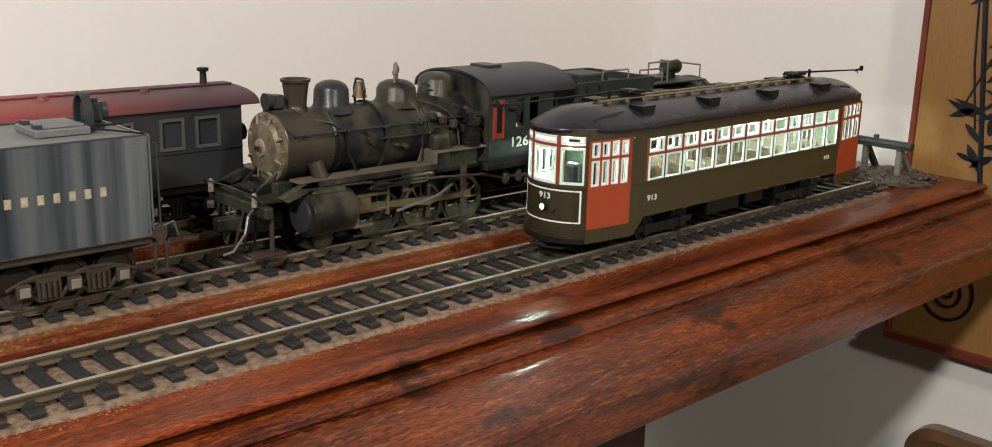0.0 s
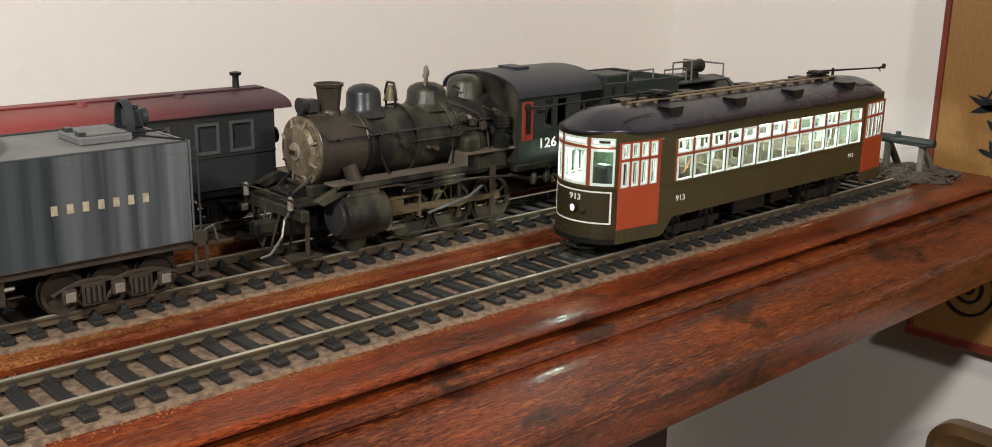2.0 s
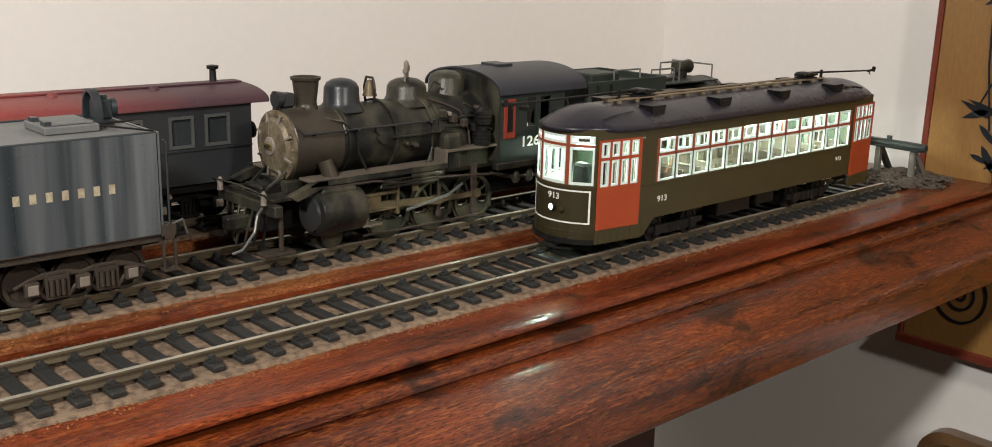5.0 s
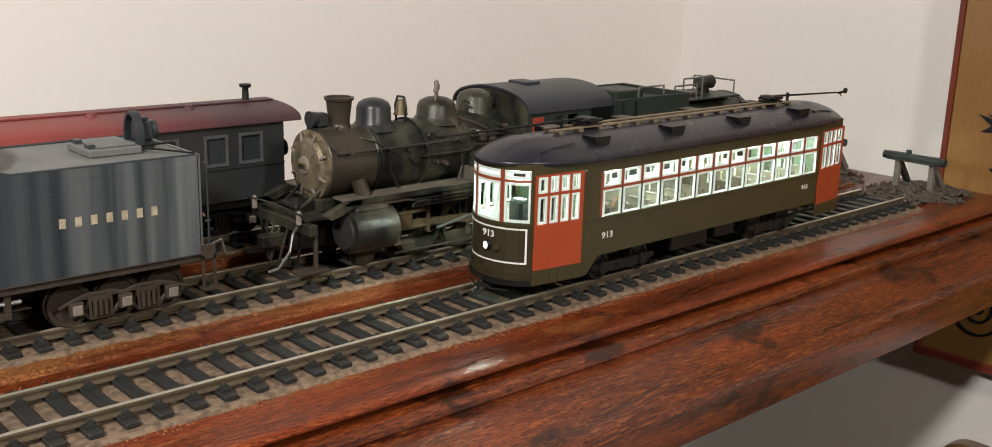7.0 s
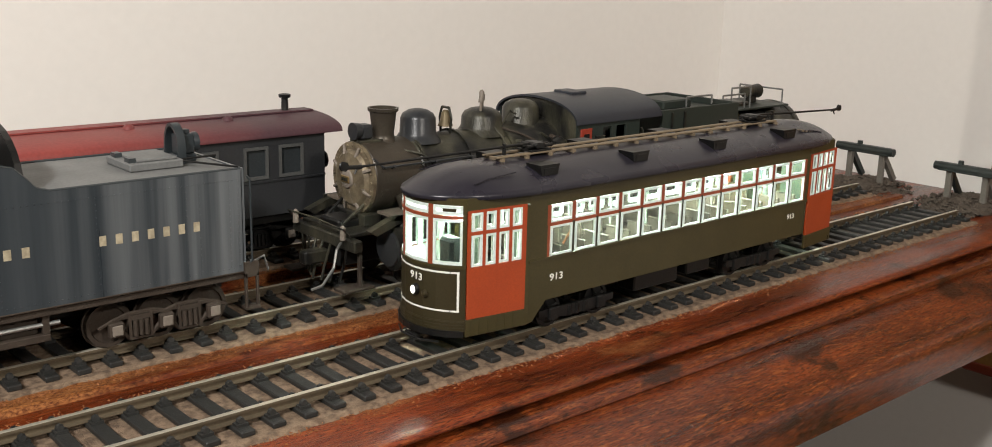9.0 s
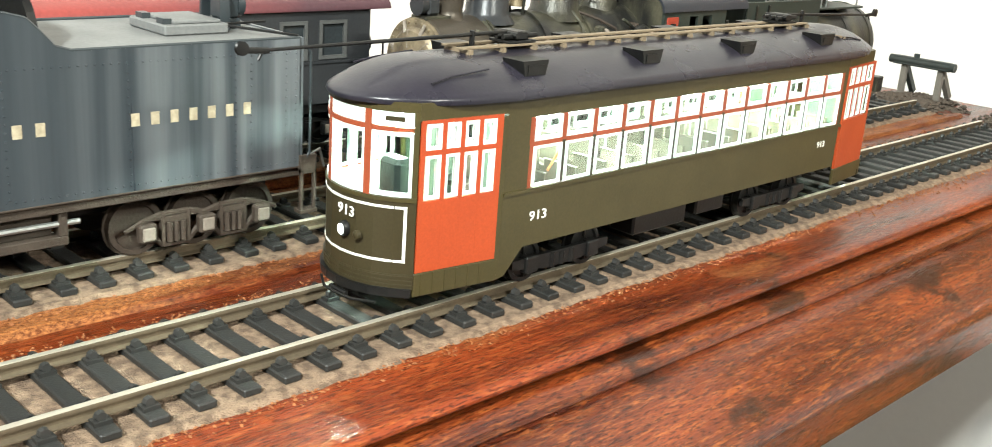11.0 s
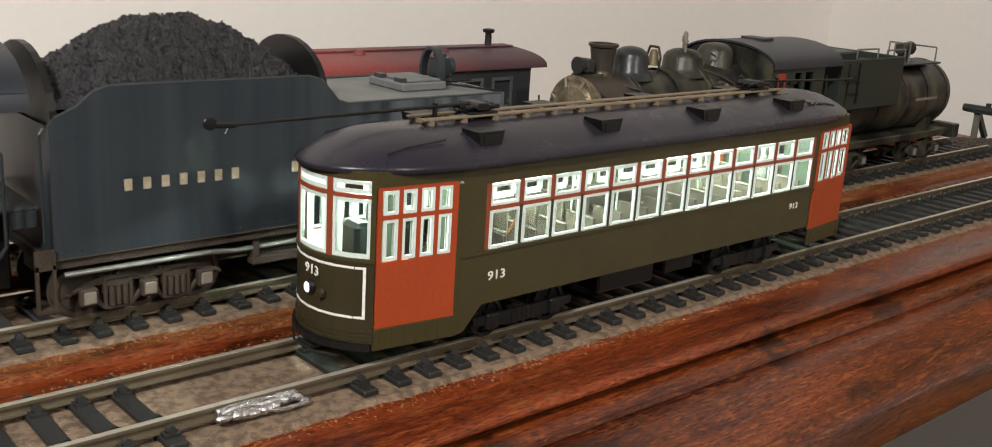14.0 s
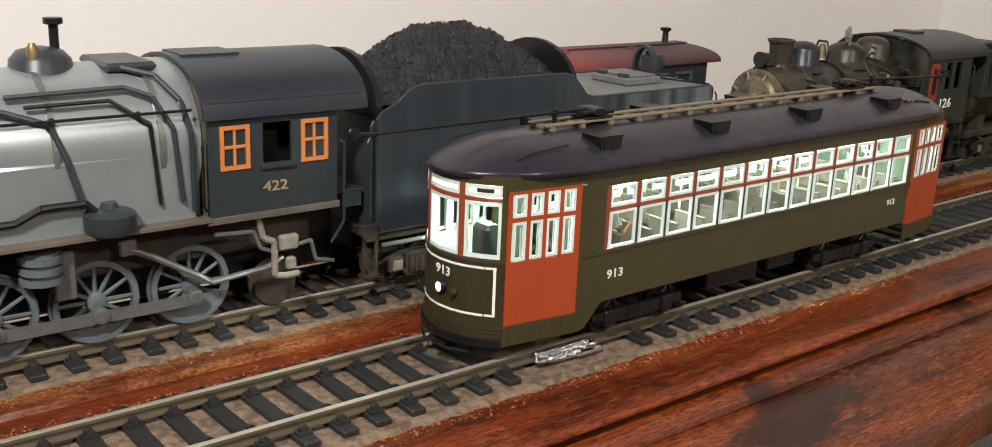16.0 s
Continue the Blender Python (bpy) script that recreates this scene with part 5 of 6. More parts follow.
bm = lathe(bmesh.new(), [(81, 8.4), (83, 6.2), (86, 5.6), (97.4, 7.0), (97.6, 7.9), (99.2, 8.0), (99.2, 6.8), (92, 6.2)], (77.2, Y2, 0), "z", 24)
part("chimney", bm, SMOKEBOX, old, "brown-grey tapered chimney", smooth=40)
for x, r, top, mat in ((99.5, 9.4, 97.2, SOOT_TOP), (143.5, 11.2, 95, SOOT), (172.5, 10.4, 97.6, SOOT)):
    bm = lathe(bmesh.new(), [(80, r + 3.5), (83, r + 1.4), (84.6, r + 0.4), (top - 5, r), (top - 2.4, r * 0.86), (top - 0.7, r * 0.55), (top, r * 0.2)], (x, Y2, 0), "z", 24)
    part("dome", bm, mat, old, "rounded dome on the boiler", smooth=60)
bell = part("bell_yoke", wire(bmesh.new(), [(118, Y2 - 4, 83), (118, Y2 - 5, 91), (118, Y2 - 3, 96.5), (118, Y2 + 3, 96.5), (118, Y2 + 5, 91), (118, Y2 + 4, 83)], 0.7), SOOT, old, "bell hung in a black yoke")
part("bell", lathe(bmesh.new(), [(86.5, 4.2), (87, 4.1), (89.5, 2.9), (93.5, 2.3), (95, 1.2)], (118, Y2, 0), "z", 16), OCHRE_ROD, bell, "dull bronze bell", smooth=50)
for dy, h in ((-1.5, 104.6), (2.4, 102.4), (-5, 101)):
    part("whistle", lathe(bmesh.new(), [(93, 0.8), (98, 0.7), (98.3, 1.4), (h - 1.2, 1.4), (h, 0.5)], (143.5 + dy, Y2 + dy, 0), "z", 8), JOURNAL, old, smooth=50)
part("pop_valve", wire(bmesh.new(), [(152, Y2 - 8, 86), (156, Y2 - 9, 93), (160, Y2 - 10, 91)], 0.5), SOOT, old)
lamp = part("headlight", boxes(((62, Y2 - 3.8, 84), (69, Y2 + 3.8, 91.6)), bevel=1.2), SOOT_TOP, old, "boxy headlight on a bracket")
part("lens_rim", lathe(bmesh.new(), [(62.4, 3.9), (58.6, 4.5), (58.6, 3.8)], (0, Y2, 88.4), "x", 18), SOOT_TOP, lamp, smooth=40)
part("lens", lathe(bmesh.new(), [(59.4, 3.7), (59.0, 2)], (0, Y2, 88.4), "x", 16), JOURNAL, lamp)
part("bracket", boxes(((60, Y2 - 5, 82), (74, Y2 + 5, 84)), bevel=0.3), SOOT, lamp)
for x in (92, 122, 152):
    part("boiler_band", lathe(bmesh.new(), [(x - 0.8, 19.5 + (x - 92) * 0.022), (x + 0.8, 19.5 + (x - 92) * 0.022)], (0, Y2, bz), "x", 40), SOOT, old, smooth=40)
for s in (-1, 1):
    def at(y_):
        return Y2 + s * y_
    part("handrail", wire(bmesh.new(), [(61, at(15), 76.5), (64, at(19.8), 72.5), (140, at(20.8), 73), (184, at(23.4), 74.5)], 0.55), SOOT_TOP, old)
    part("sand_pipe", wire(bmesh.new(), [(108, at(19), 72), (112, at(20.4), 66), (150, at(21.5), 66.5), (154, at(22), 69), (184, at(24), 70)], 0.7), SOOT, old)
    part("running_board", boxes(((62, min(at(16), at(30.5)), 48.8), (149, max(at(16), at(30.5)), 50.2)), ((147.8, min(at(16), at(30.5)), 48.8), (149.4, max(at(16), at(30.5)), 57)), ((149, min(at(16), at(30.5)), 56), (190, max(at(16), at(30.5)), 57.4)), bevel=0.2), RUNNING_TAN, old, "dusty tan running board with a raised end")
    part("board_edge", boxes(((60, min(at(30), at(31)), 47.6), (149, max(at(30), at(31)), 50.4))), SOOT, old)
    bm = bmesh.new()
    prism(bm, [(48, 44), (64, 50), (70, 50), (70, 47.5), (52, 41.5)], min(at(26), at(31)), max(at(26), at(31)), "y")
    part("front_step", bm, SOOT, old)
    cyl = part("cylinder", lathe(bmesh.new(), [(62, 8), (63.5, 11.6), (65, 12), (89, 12), (90.5, 11.6), (92, 7)], (0, at(26), 33), "x", 28), SOOT, old, "worn black cylinder", smooth=35)
    part("cylinder_cover", lathe(bmesh.new(), [(63.4, 9.6), (61.2, 9.2), (60.4, 4)], (0, at(26), 33), "x", 24), SOOT_TOP, cyl, smooth=40)
    part("valve_chest", boxes(((66, min(at(15), at(32)), 40), (88, max(at(15), at(32)), 46)), bevel=1.5), SOOT, old)
    part("steam_pipe", tube(bmesh.new(), (76, at(19), 58), (79, at(23), 45), 4.2, seg=14), SMOKEBOX, old, smooth=40)
    wp = at(16.6)
    for x in (116, 147, 178):
        spoked_wheel(x, wp, 24.6, 14.2, -s, "driving_wheel", WHEEL_OLIVE, old)
    yr = at(22)
    bm = bmesh.new()
    for a, b in ((116, 147), (147, 178)):
        prism(bm, [(a - 2, 25.6), (a + 4, 26.4), (b - 4, 26.4), (b + 2, 25.6), (b + 2, 30.6), (b - 4, 29.4), (a + 4, 29.4), (a - 2, 30.6)], yr - 0.9, yr + 0.9, "y")
    for x in (116, 147, 178):
        lathe(bm, [(s * -1.2, 2.8), (s * 1.7, 2.6)], (x, yr, 28), "y", 12)
    part("side_rod", bm, OCHRE_ROD, old, "ochre weathered coupling rod")
    yq = at(25)
    bm = bmesh.new()
    prism(bm, [(92, 31), (140, 27), (148, 26), (152, 28), (148, 30.6), (92, 34)], yq - 0.9, yq + 0.9, "y")
    part("main_rod", bm, OCHRE_ROD, old, "ochre main rod")
    part("eccentric_rod", wire(bmesh.new(), [(124, yq + s, 26), (154, yq + s, 31), (164, yq + s, 36)], 0.9), ROD, old)
    part("crosshead_guide", boxes(((92, yq - 1.6, 36.6), (118, yq + 1.6, 38.2)), ((92, yq - 1.6, 28), (118, yq + 1.6, 29.6)), ((96, yq - 2.4, 29.6), (106, yq + 2.4, 36.6)), ((116.6, yq - 2, 25), (118.6, yq + 2, 44)), bevel=0.3), OCHRE_ROD, old, "ochre crosshead guides")
    part("guide_steps", boxes(((95, yq - 3, 22), (97, yq + 1, 36)), ((93, yq - 3.4, 21), (106, yq + 1, 22.4)), bevel=0.2), JOURNAL, old)
    part("valve_gear", boxes(((128, yq - 1, 36), (133, yq + 1, 48)), ((118, yq - 1, 41), (131, yq + 1, 43)), bevel=0.4), OCHRE_ROD, old)
    part("air_reservoir", tube(bmesh.new(), (124, at(27), 45), (147, at(27), 45), 3.6, seg=14), SOOT, old, smooth=40)
    part("air_pump", boxes(((150, min(at(20), at(28)), 44), (162, max(at(20), at(28)), 66)), bevel=2), SOOT, old)
    part("brake_hanger", boxes(((148, at(22) - 1, 18), (151, at(22) + 1, 44)), bevel=0.4), RUSTY, old)
    part("brake_hanger", boxes(((174, at(22) - 1, 16), (178, at(22) + 1, 46)), bevel=0.4), RUSTY, old)
    # cab side
    y0, y1 = sorted((at(33), at(31.6)))
    side = part("cab_side", boxes(((186, y0, 46.5), (238, y1, 66))), CAB_GREEN, old, "dark green cab side")
    for x0_, x1_ in ((186, 189), (197, 207), (214, 218), (226, 238)):
        part("cab_pillar", boxes(((x0_, y0, 66), (x1_, y1, 83))), CAB_GREEN, side)
    part("cab_top_rail", boxes(((186, y0, 83), (238, y1, 88))), CAB_GREEN, side)
    part("rivet_strip", rivets([(188, 48.5, 236, 48.5, 22), (188, 64.5, 236, 64.5, 22)], at(33), s, 0.34), CAB_GREEN, side)
    # plumbing and fittings on the boiler's flank
    for k, x in enumerate((70, 96, 120, 144, 168)):
        part("rail_stanchion", tube(bmesh.new(), (x, at(18), 71.5), (x, at(20.6 + 0.6 * k), 72.8), 0.6, 0.9, 6), SOOT_TOP, old)
    part("smokebox_rivets", rivets([(64, 58, 64, 72, 9), (87.6, 58, 87.6, 72, 9)], at(18.2), s, 0.4), SMOKEBOX, old)
    part("train_pipe", wire(bmesh.new(), [(64, at(30), 46.4), (100, at(30), 46), (118, at(30.5), 43), (150, at(30), 42.6), (184, at(30), 40)], 0.75, 7), RUSTY, old, "rusty pipe below the running board")
    part("cooling_coil", wire(bmesh.new(), [(104, at(30.6), 45.4), (140, at(30.6), 45.4), (141, at(31), 43.6), (104, at(31), 43.6), (103, at(31), 41.8), (142, at(31), 41.8)], 0.6, 6), SOOT, old)
    for x, h in ((67, 44), (98, 42), (121, 40), (143, 42)):
        part("board_bracket", wire(bmesh.new(), [(x, at(29.5), 48.6), (x + 0.5, at(24), h), (x + 0.5, at(16), h - 2)], 0.7), SOOT, old)
    part("stack_pipe", wire(bmesh.new(), [(82, at(12), 78.5), (90, at(16), 76.5), (96, at(18.4), 71), (97, at(19.4), 60), (100, at(22), 51)], 0.75, 7), SOOT, old)
    part("dome_pipe", wire(bmesh.new(), [(143, at(10), 86), (146, at(15), 80), (147, at(19.6), 72), (146, at(20.6), 58), (142, at(22), 50.5)], 0.7, 7), SOOT, old)
    part("rear_dome_pipe", wire(bmesh.new(), [(150, at(10), 84), (158, at(16), 81), (166, at(20), 77), (170, at(23.5), 66), (170, at(25), 57.6)], 0.7, 7), RUSTY, old)
    for k, (x, z) in enumerate(((128, 62), (134, 60.5), (157, 76), (163, 64), (178, 78), (181, 70))):
        part("washout_plug", lathe(bmesh.new(), [(s * 18, 1.6), (s * 21.4, 1.5), (s * 22.4, 0.9)], (x, Y2 + s * (0.5 + 0.3 * k), z), "y", 8), (SOOT, RUSTY, JOURNAL)[k % 3], old)
    pump = part("pump_body", lathe(bmesh.new(), [(57.4, 4.6), (58.4, 5.0), (65.4, 5.0), (66, 3.0), (69, 3.0), (69.6, 4.8), (77, 4.8), (78, 3.2), (79.4, 1.4)], (177, at(27.4), 0), "z", 16), SOOT, old, "upright sooty air pump before the cab", smooth=40)
    for z_ in (59.5, 61.5, 63.5, 71.5, 73.5, 75.5):
        part("fin", lathe(bmesh.new(), [(z_, 5.5), (z_ + 0.7, 5.5)], (177, at(27.4), 0), "z", 16), SOOT, pump)
    for x in (119, 150, 181):
        part("brake_shoe", boxes(((x + 10, at(17) - 1.5, 17), (x + 13, at(17) + 1.5, 29)), bevel=0.6), RUSTY, old)
    part("lower_rod", wire(bmesh.new(), [(96, at(24), 15.4), (140, at(24), 15.2), (180, at(24), 15.6)], 0.8), RUSTY, old)
    for x in (203, 214, 225):
        part("injector_valve", lathe(bmesh.new(), [(32, 1.2), (34, 2.4), (38, 2.2), (40, 1.0)], (x, at(29), 0), "z", 10), SOOT, old, smooth=40)
    part("cab_step", boxes(((228, at(32) - 1.5, 20), (229, at(32) + 1.5, 42)), ((236, at(32) - 1.5, 20), (237, at(32) + 1.5, 42)), ((227.6, at(32) - 3, 19.4), (237.4, at(32) + 2, 20.6)), ((228, at(32) - 2.4, 29), (237, at(32) + 1.6, 30)), bevel=0.15), SOOT, old)
    win = part("cab_window", boxes(((188.4, y0 - 0.5, 60), (197.6, y1 + 0.5, 83)), bevel=0.4), CAB_RED, old, "narrow red-framed cab window")
    part("dark_slot", boxes(((191, y0 - 0.8, 64), (195, y1 + 0.8, 80))), BLACK, win)
    part("cab_rail", wire(bmesh.new(), [(239, at(33.5), 80), (240, at(34), 78), (240, at(34), 52)], 0.6), SOOT, old)
    part("cab_sill", boxes(((184, min(at(28), at(33.4)), 42), (238, max(at(28), at(33.4)), 46.4)), bevel=0.8), SOOT, old)
    part("arm_rest", boxes(((200, min(at(33), at(35)), 76.6), (207, max(at(33), at(35)), 78.4)), bevel=0.3), SOOT, old)
    part("trailing_pipe", wire(bmesh.new(), [(184, at(28), 40), (200, at(28), 36), (240, at(28), 34)], 1.1, 8), RUSTY, old)
part("firebox", boxes(((160, Y2 - 22.6, 42), (198, Y2 + 22.6, 66)), bevel=3), SOOT, old)
bm = bmesh.new()
prism(bm, [(Y2 - 31.6, 47), (Y2 + 31.6, 47)] + [(Y2 - u, z) for u, z in arch(31.6, 86, 11, 14)], 186, 187.2, "x")
part("cab_front", bm, SOOT, old)
bm = bmesh.new()
outer, inner = arch(34.5, 85.6, 13.2, 18), arch(33.4, 85.4, 12.2, 18)
prism(bm, [(Y2 + u, z) for u, z in outer] + [(Y2 + u, z) for u, z in reversed(inner)], 184, 256, "x")
part("cab_roof", bm, ROOF_BLUE, old, "curved blue-black cab roof", smooth=40)
part("roof_vent", boxes(((206, Y2 - 8, 98), (218, Y2 + 8, 100)), bevel=0.5), ROOF_BLUE, old)
part("cab_floor", boxes(((186, Y2 - 31, 45), (254, Y2 + 31, 47))), BLACK, old)
part("frame", boxes(((44, Y2 - 9, 22), (240, Y2 + 9, 46)), bevel=1), BLACK, old)
writing("126", 8.4, WHITE, old, "cab_number", Matrix.Translation((210, Y2 - 33.1, 57)) @ SIDE)
for k in range(4):
    part("boiler_fitting", boxes(((150 + 7 * k, Y2 - 24 - k, 74 - 3 * k), (154 + 7 * k, Y2 - 20 - k, 79 - 3 * k)), bevel=0.8), (SOOT, RUSTY, RUSTY, SOOT)[k], old)
part("check_valve", tube(bmesh.new(), (112, Y2 - 22, 66), (112, Y2 - 18, 66), 2.6, seg=12), SOOT, old)
part("injector_pipes", wire(bmesh.new(), [(165, Y2 - 25, 82), (172, Y2 - 26, 78), (176, Y2 - 27, 68), (184, Y2 - 28, 66)], 0.8), SOOT, old)
# pilot and front deck
part("pilot_beam", boxes(((40, Y2 - 29, 34), (45, Y2 + 29, 40)), bevel=0.6), SOOT, old)
part("front_deck", boxes(((42, Y2 - 22, 40), (64, Y2 + 22, 42)), ((56, Y2 - 14, 42), (66, Y2 + 14, 48)), bevel=0.4), SOOT, old)
for s in (-1, 1):
    part("pilot_brace", wire(bmesh.new(), [(43, Y2 + s * 8, 41), (62, Y2 + s * 10, 55)], 0.9), SOOT, old)
    part("pilot_step", boxes(((34, Y2 + s * 24 - 5, 14.5), (52, Y2 + s * 24 + 5, 16)), ((44, Y2 + s * 26 - 1, 16), (46, Y2 + s * 26 + 1, 34)), bevel=0.3), RUSTY, old, "rusty foot board below the front beam")
    part("flag_bracket", lathe(bmesh.new(), [(40, 1.6), (46, 1.4), (47, 0.6)], (38, Y2 + s * 22, 0), "z", 10), JOURNAL, old)
for k in range(-3, 4):
    part("pilot_bar", wire(bmesh.new(), [(41, Y2 + k * 7, 36), (36 - abs(k) * -1.5, Y2 + k * 6, 24), (34 + abs(k) * 2, Y2 + k * 5, 16)], 0.7), SOOT, old)
part("front_rail", wire(bmesh.new(), [(40, Y2 - 26, 41), (36, Y2 - 26, 46), (36, Y2, 47), (36, Y2 + 26, 46), (40, Y2 + 26, 41)], 0.45), SOOT, old)
part("lift_bar", wire(bmesh.new(), [(38, Y2 - 20, 38), (33, Y2 - 24, 36), (30, Y2 - 26, 28), (24, Y2 - 25, 20), (20, Y2 - 22, 18)], 0.7), ROD, old, "bright bent uncoupling bar")
part("coupler", boxes(((28, Y2 - 3.4, 24), (42, Y2 + 3.4, 31)), bevel=1), SOOT, old)
bm = tube(bmesh.new(), (80, Y2 - 17, 17), (80, Y2 + 17, 17), 1.3)
for s in (-1, 1):
    lathe(bm, [(s * 15, 7.8), (s * 16, 7.8), (s * 16.1, 7), (s * 19, 6.8), (s * 19, 2)], (80, Y2, 17), "y", 18)
part("pilot_wheelset", bm, SOOT, old, smooth=40)

# ---- its round tank tender ----
tank = base("tank_tender", 370, Y2, 10, "sooty round tank tender with a bunker and wire rails", "tender")
part("tank", lathe(bmesh.new(), [(262, 20), (264, 24.6), (420, 24.6), (424, 24), (427.5, 20), (429, 10)], (0, Y2, 56), "x", 40), SOOT, tank, "black cylindrical water tank", smooth=35)
for x in (290, 325, 360, 390, 418):
    part("tank_band", lathe(bmesh.new(), [(x - 0.9, 25), (x + 0.9, 25)], (0, Y2, 56), "x", 40), SOOT, tank, smooth=40)
for a_, b_ in (((262, Y2 - 30, 56), (338, Y2 - 28.6, 88)), ((262, Y2 + 28.6, 56), (338, Y2 + 30, 88)), ((262, Y2 - 28.6, 56), (264, Y2 + 28.6, 86)), ((336, Y2 - 28.6, 56), (338, Y2 + 28.6, 88)), ((264, Y2 - 28.6, 82), (336, Y2 + 28.6, 84))):
    part("bunker_plate", boxes((a_, b_), bevel=0.4), CAB_GREEN, tank, "dark green bunker plate")
part("bunker_ladder", boxes(((270, Y2 - 31, 60), (271.4, Y2 - 30, 86)), ((282, Y2 - 31, 60), (283.4, Y2 - 30, 86)), ((271, Y2 - 31, 66), (283, Y2 - 30, 67)), ((271, Y2 - 31, 74), (283, Y2 - 30, 75))), SOOT, tank)
part("oil_hatch", boxes(((284, Y2 - 12, 84), (312, Y2 + 12, 90)), bevel=1), CAB_GREEN, tank)
part("manhole", boxes(((352, Y2 - 10, 79), (378, Y2 + 10, 83.4)), bevel=1), SOOT, tank)
part("rear_deck", boxes(((338, Y2 - 20, 79.6), (410, Y2 + 20, 80.8)), bevel=0.3), CAB_GREEN, tank)
for x0, x1, z0, z1 in ((300, 326, 86, 92), (338, 362, 80, 90.5), (347, 368, 80, 95)):
    part("wire_rail", wire(bmesh.new(), [(x0, Y2 - 17, z0), (x0, Y2 - 17, z1), (x1, Y2 - 17, z1), (x1, Y2 - 17, z0)], 0.6), ROD, tank, "bent wire rail")
lamp = part("backup_light", boxes(((388, Y2 - 3, 78), (396, Y2 + 3, 86)), bevel=1), SOOT, tank, "boxy lamp on the tank")
part("lamp_housing", lathe(bmesh.new(), [(385, 4), (397, 4.6), (400, 5)], (0, Y2, 88.5), "x", 16), SOOT, lamp, smooth=40)
part("end_rail", wire(bmesh.new(), [(404, Y2 - 18, 78), (404, Y2 - 18, 91), (404, Y2 + 18, 91), (404, Y2 + 18, 78)], 0.6), ROD, tank)
part("frame_sill", boxes(((256, Y2 - 26, 28), (432, Y2 + 26, 33)), bevel=0.6), SOOT, tank)
part("end_beam", boxes(((426, Y2 - 30, 26), (435, Y2 + 30, 36)), bevel=0.6), SOOT, tank)
part("coupler", boxes(((435, Y2 - 3.4, 24), (445, Y2 + 3.4, 31)), bevel=1), SOOT, tank)
for x in (284, 400):
    part("saddle", boxes(((x, Y2 - 20, 32), (x + 10, Y2 + 20, 42)), bevel=0.6), SOOT, tank)
freight_truck(tank, (280, 312), Y2, 23, 19, 10, SOOT)
freight_truck(tank, (380, 412), Y2, 23, 19, 10, SOOT)
part("lettering_bar", boxes(((372, Y2 - 25.3, 55.5), (402, Y2 - 24.9, 57.5))), JOURNAL, tank)

# ---- caboose by the wall ----
Y3 = 188.0
cab = base("caboose", -30, Y3, 10, "dark blue-grey caboose with a red roof and small windows", "railway car")
CL, CR = -165, 84.5
wins = [(-150, -137), (-120, -107), (-60, -47), (5, 18), (34.5, 47.5), (56, 69.5)]
for s in (-1, 1):
    y0, y1 = sorted((Y3 + s * 31, Y3 + s * 29.6))
    cells, edge = [((CL, y0, 33), (CR, y1, 55)), ((CL, y0, 71), (CR, y1, 78))], CL
    for a, b in wins:
        cells.append(((edge, y0, 55), (a, y1, 71)))
        edge = b
    cells.append(((edge, y0, 55), (CR, y1, 71)))
    part("side", boxes(*cells), CABOOSE_GREY, cab, "blue-grey boarded side")
    for a, b in wins:
        yy = Y3 + s * 31
        win = part("window", ring(bmesh.new(), a - 1, b + 1, 54, 72, 1.7, yy - 0.6, yy + 0.6), WINDOW_GREY, cab, "small grey window frame")
        part("pane", boxes(((a, yy - s * 1 - 0.1, 55), (b, yy - s * 1 + 0.1, 71))), DARK_GLASS, win)
    part("side_rail", boxes(((CL, min(yy, yy + s * 0.7), 52), (CR, max(yy, yy + s * 0.7), 53))), CABOOSE_GREY, cab)
    part("steps", boxes(((CR, Y3 + s * 28 - 3, 18), (CR + 9, Y3 + s * 28 + 3, 19.4)), ((CR, Y3 + s * 28 - 3, 25), (CR + 9, Y3 + s * 28 + 3, 26.4)), ((CR + 8, Y3 + s * 31 - 0.5, 18), (CR + 9, Y3 + s * 31 + 0.5, 33))), BLACK, cab)
    part("hand_rail", wire(bmesh.new(), [(CR + 9, Y3 + s * 30, 33), (CR + 9, Y3 + s * 30, 60)], 0.5), BLACK, cab)
for x in (CL, CR - 1.4):
    part("end_wall", boxes(((x, Y3 - 29.6, 33), (x + 1.4, Y3 + 29.6, 78))), CABOOSE_GREY, cab)
bm = bmesh.new()
outer = [(Y3 - 33, 76.6)] + [(Y3 + u, z) for u, z in arch(33, 77.4, 7.6, 16)] + [(Y3 + 33, 76.6)]
n_ = 24
stations = [CL - 12] + [CL - 12 + (CR + 23 - CL) * k / n_ for k in range(1, n_)] + [CR + 11]
prism(bm, outer, stations[0], stations[-1], "x")
part("roof", bm, CABOOSE_RED, cab, "oxide-red curved roof, darker violet-brown towards the chimney", smooth=40)
part("roof_walk", boxes(((CL - 10, Y3 - 5, 85), (CR + 9, Y3 + 5, 86)), bevel=0.2), CABOOSE_RED, cab)
part("smoke_jack", lathe(bmesh.new(), [(82, 3), (84, 2.2), (93, 1.9), (93.4, 3.4), (95.2, 3.6), (95.6, 1.6)], (77.4, Y3, 0), "z", 16), BLACK, cab, "thin black smoke jack", smooth=40)
for x in (-20, 36, -90):
    part("roof_vent", lathe(bmesh.new(), [(83, 3.6), (85.6, 2.8), (87, 1)], (x, Y3 - 10, 0), "z", 12), CABOOSE_RED, cab, smooth=40)
part("frame_sill", boxes(((CL - 10, Y3 - 28, 28), (CR + 10, Y3 + 28, 33))), BLACK, cab)
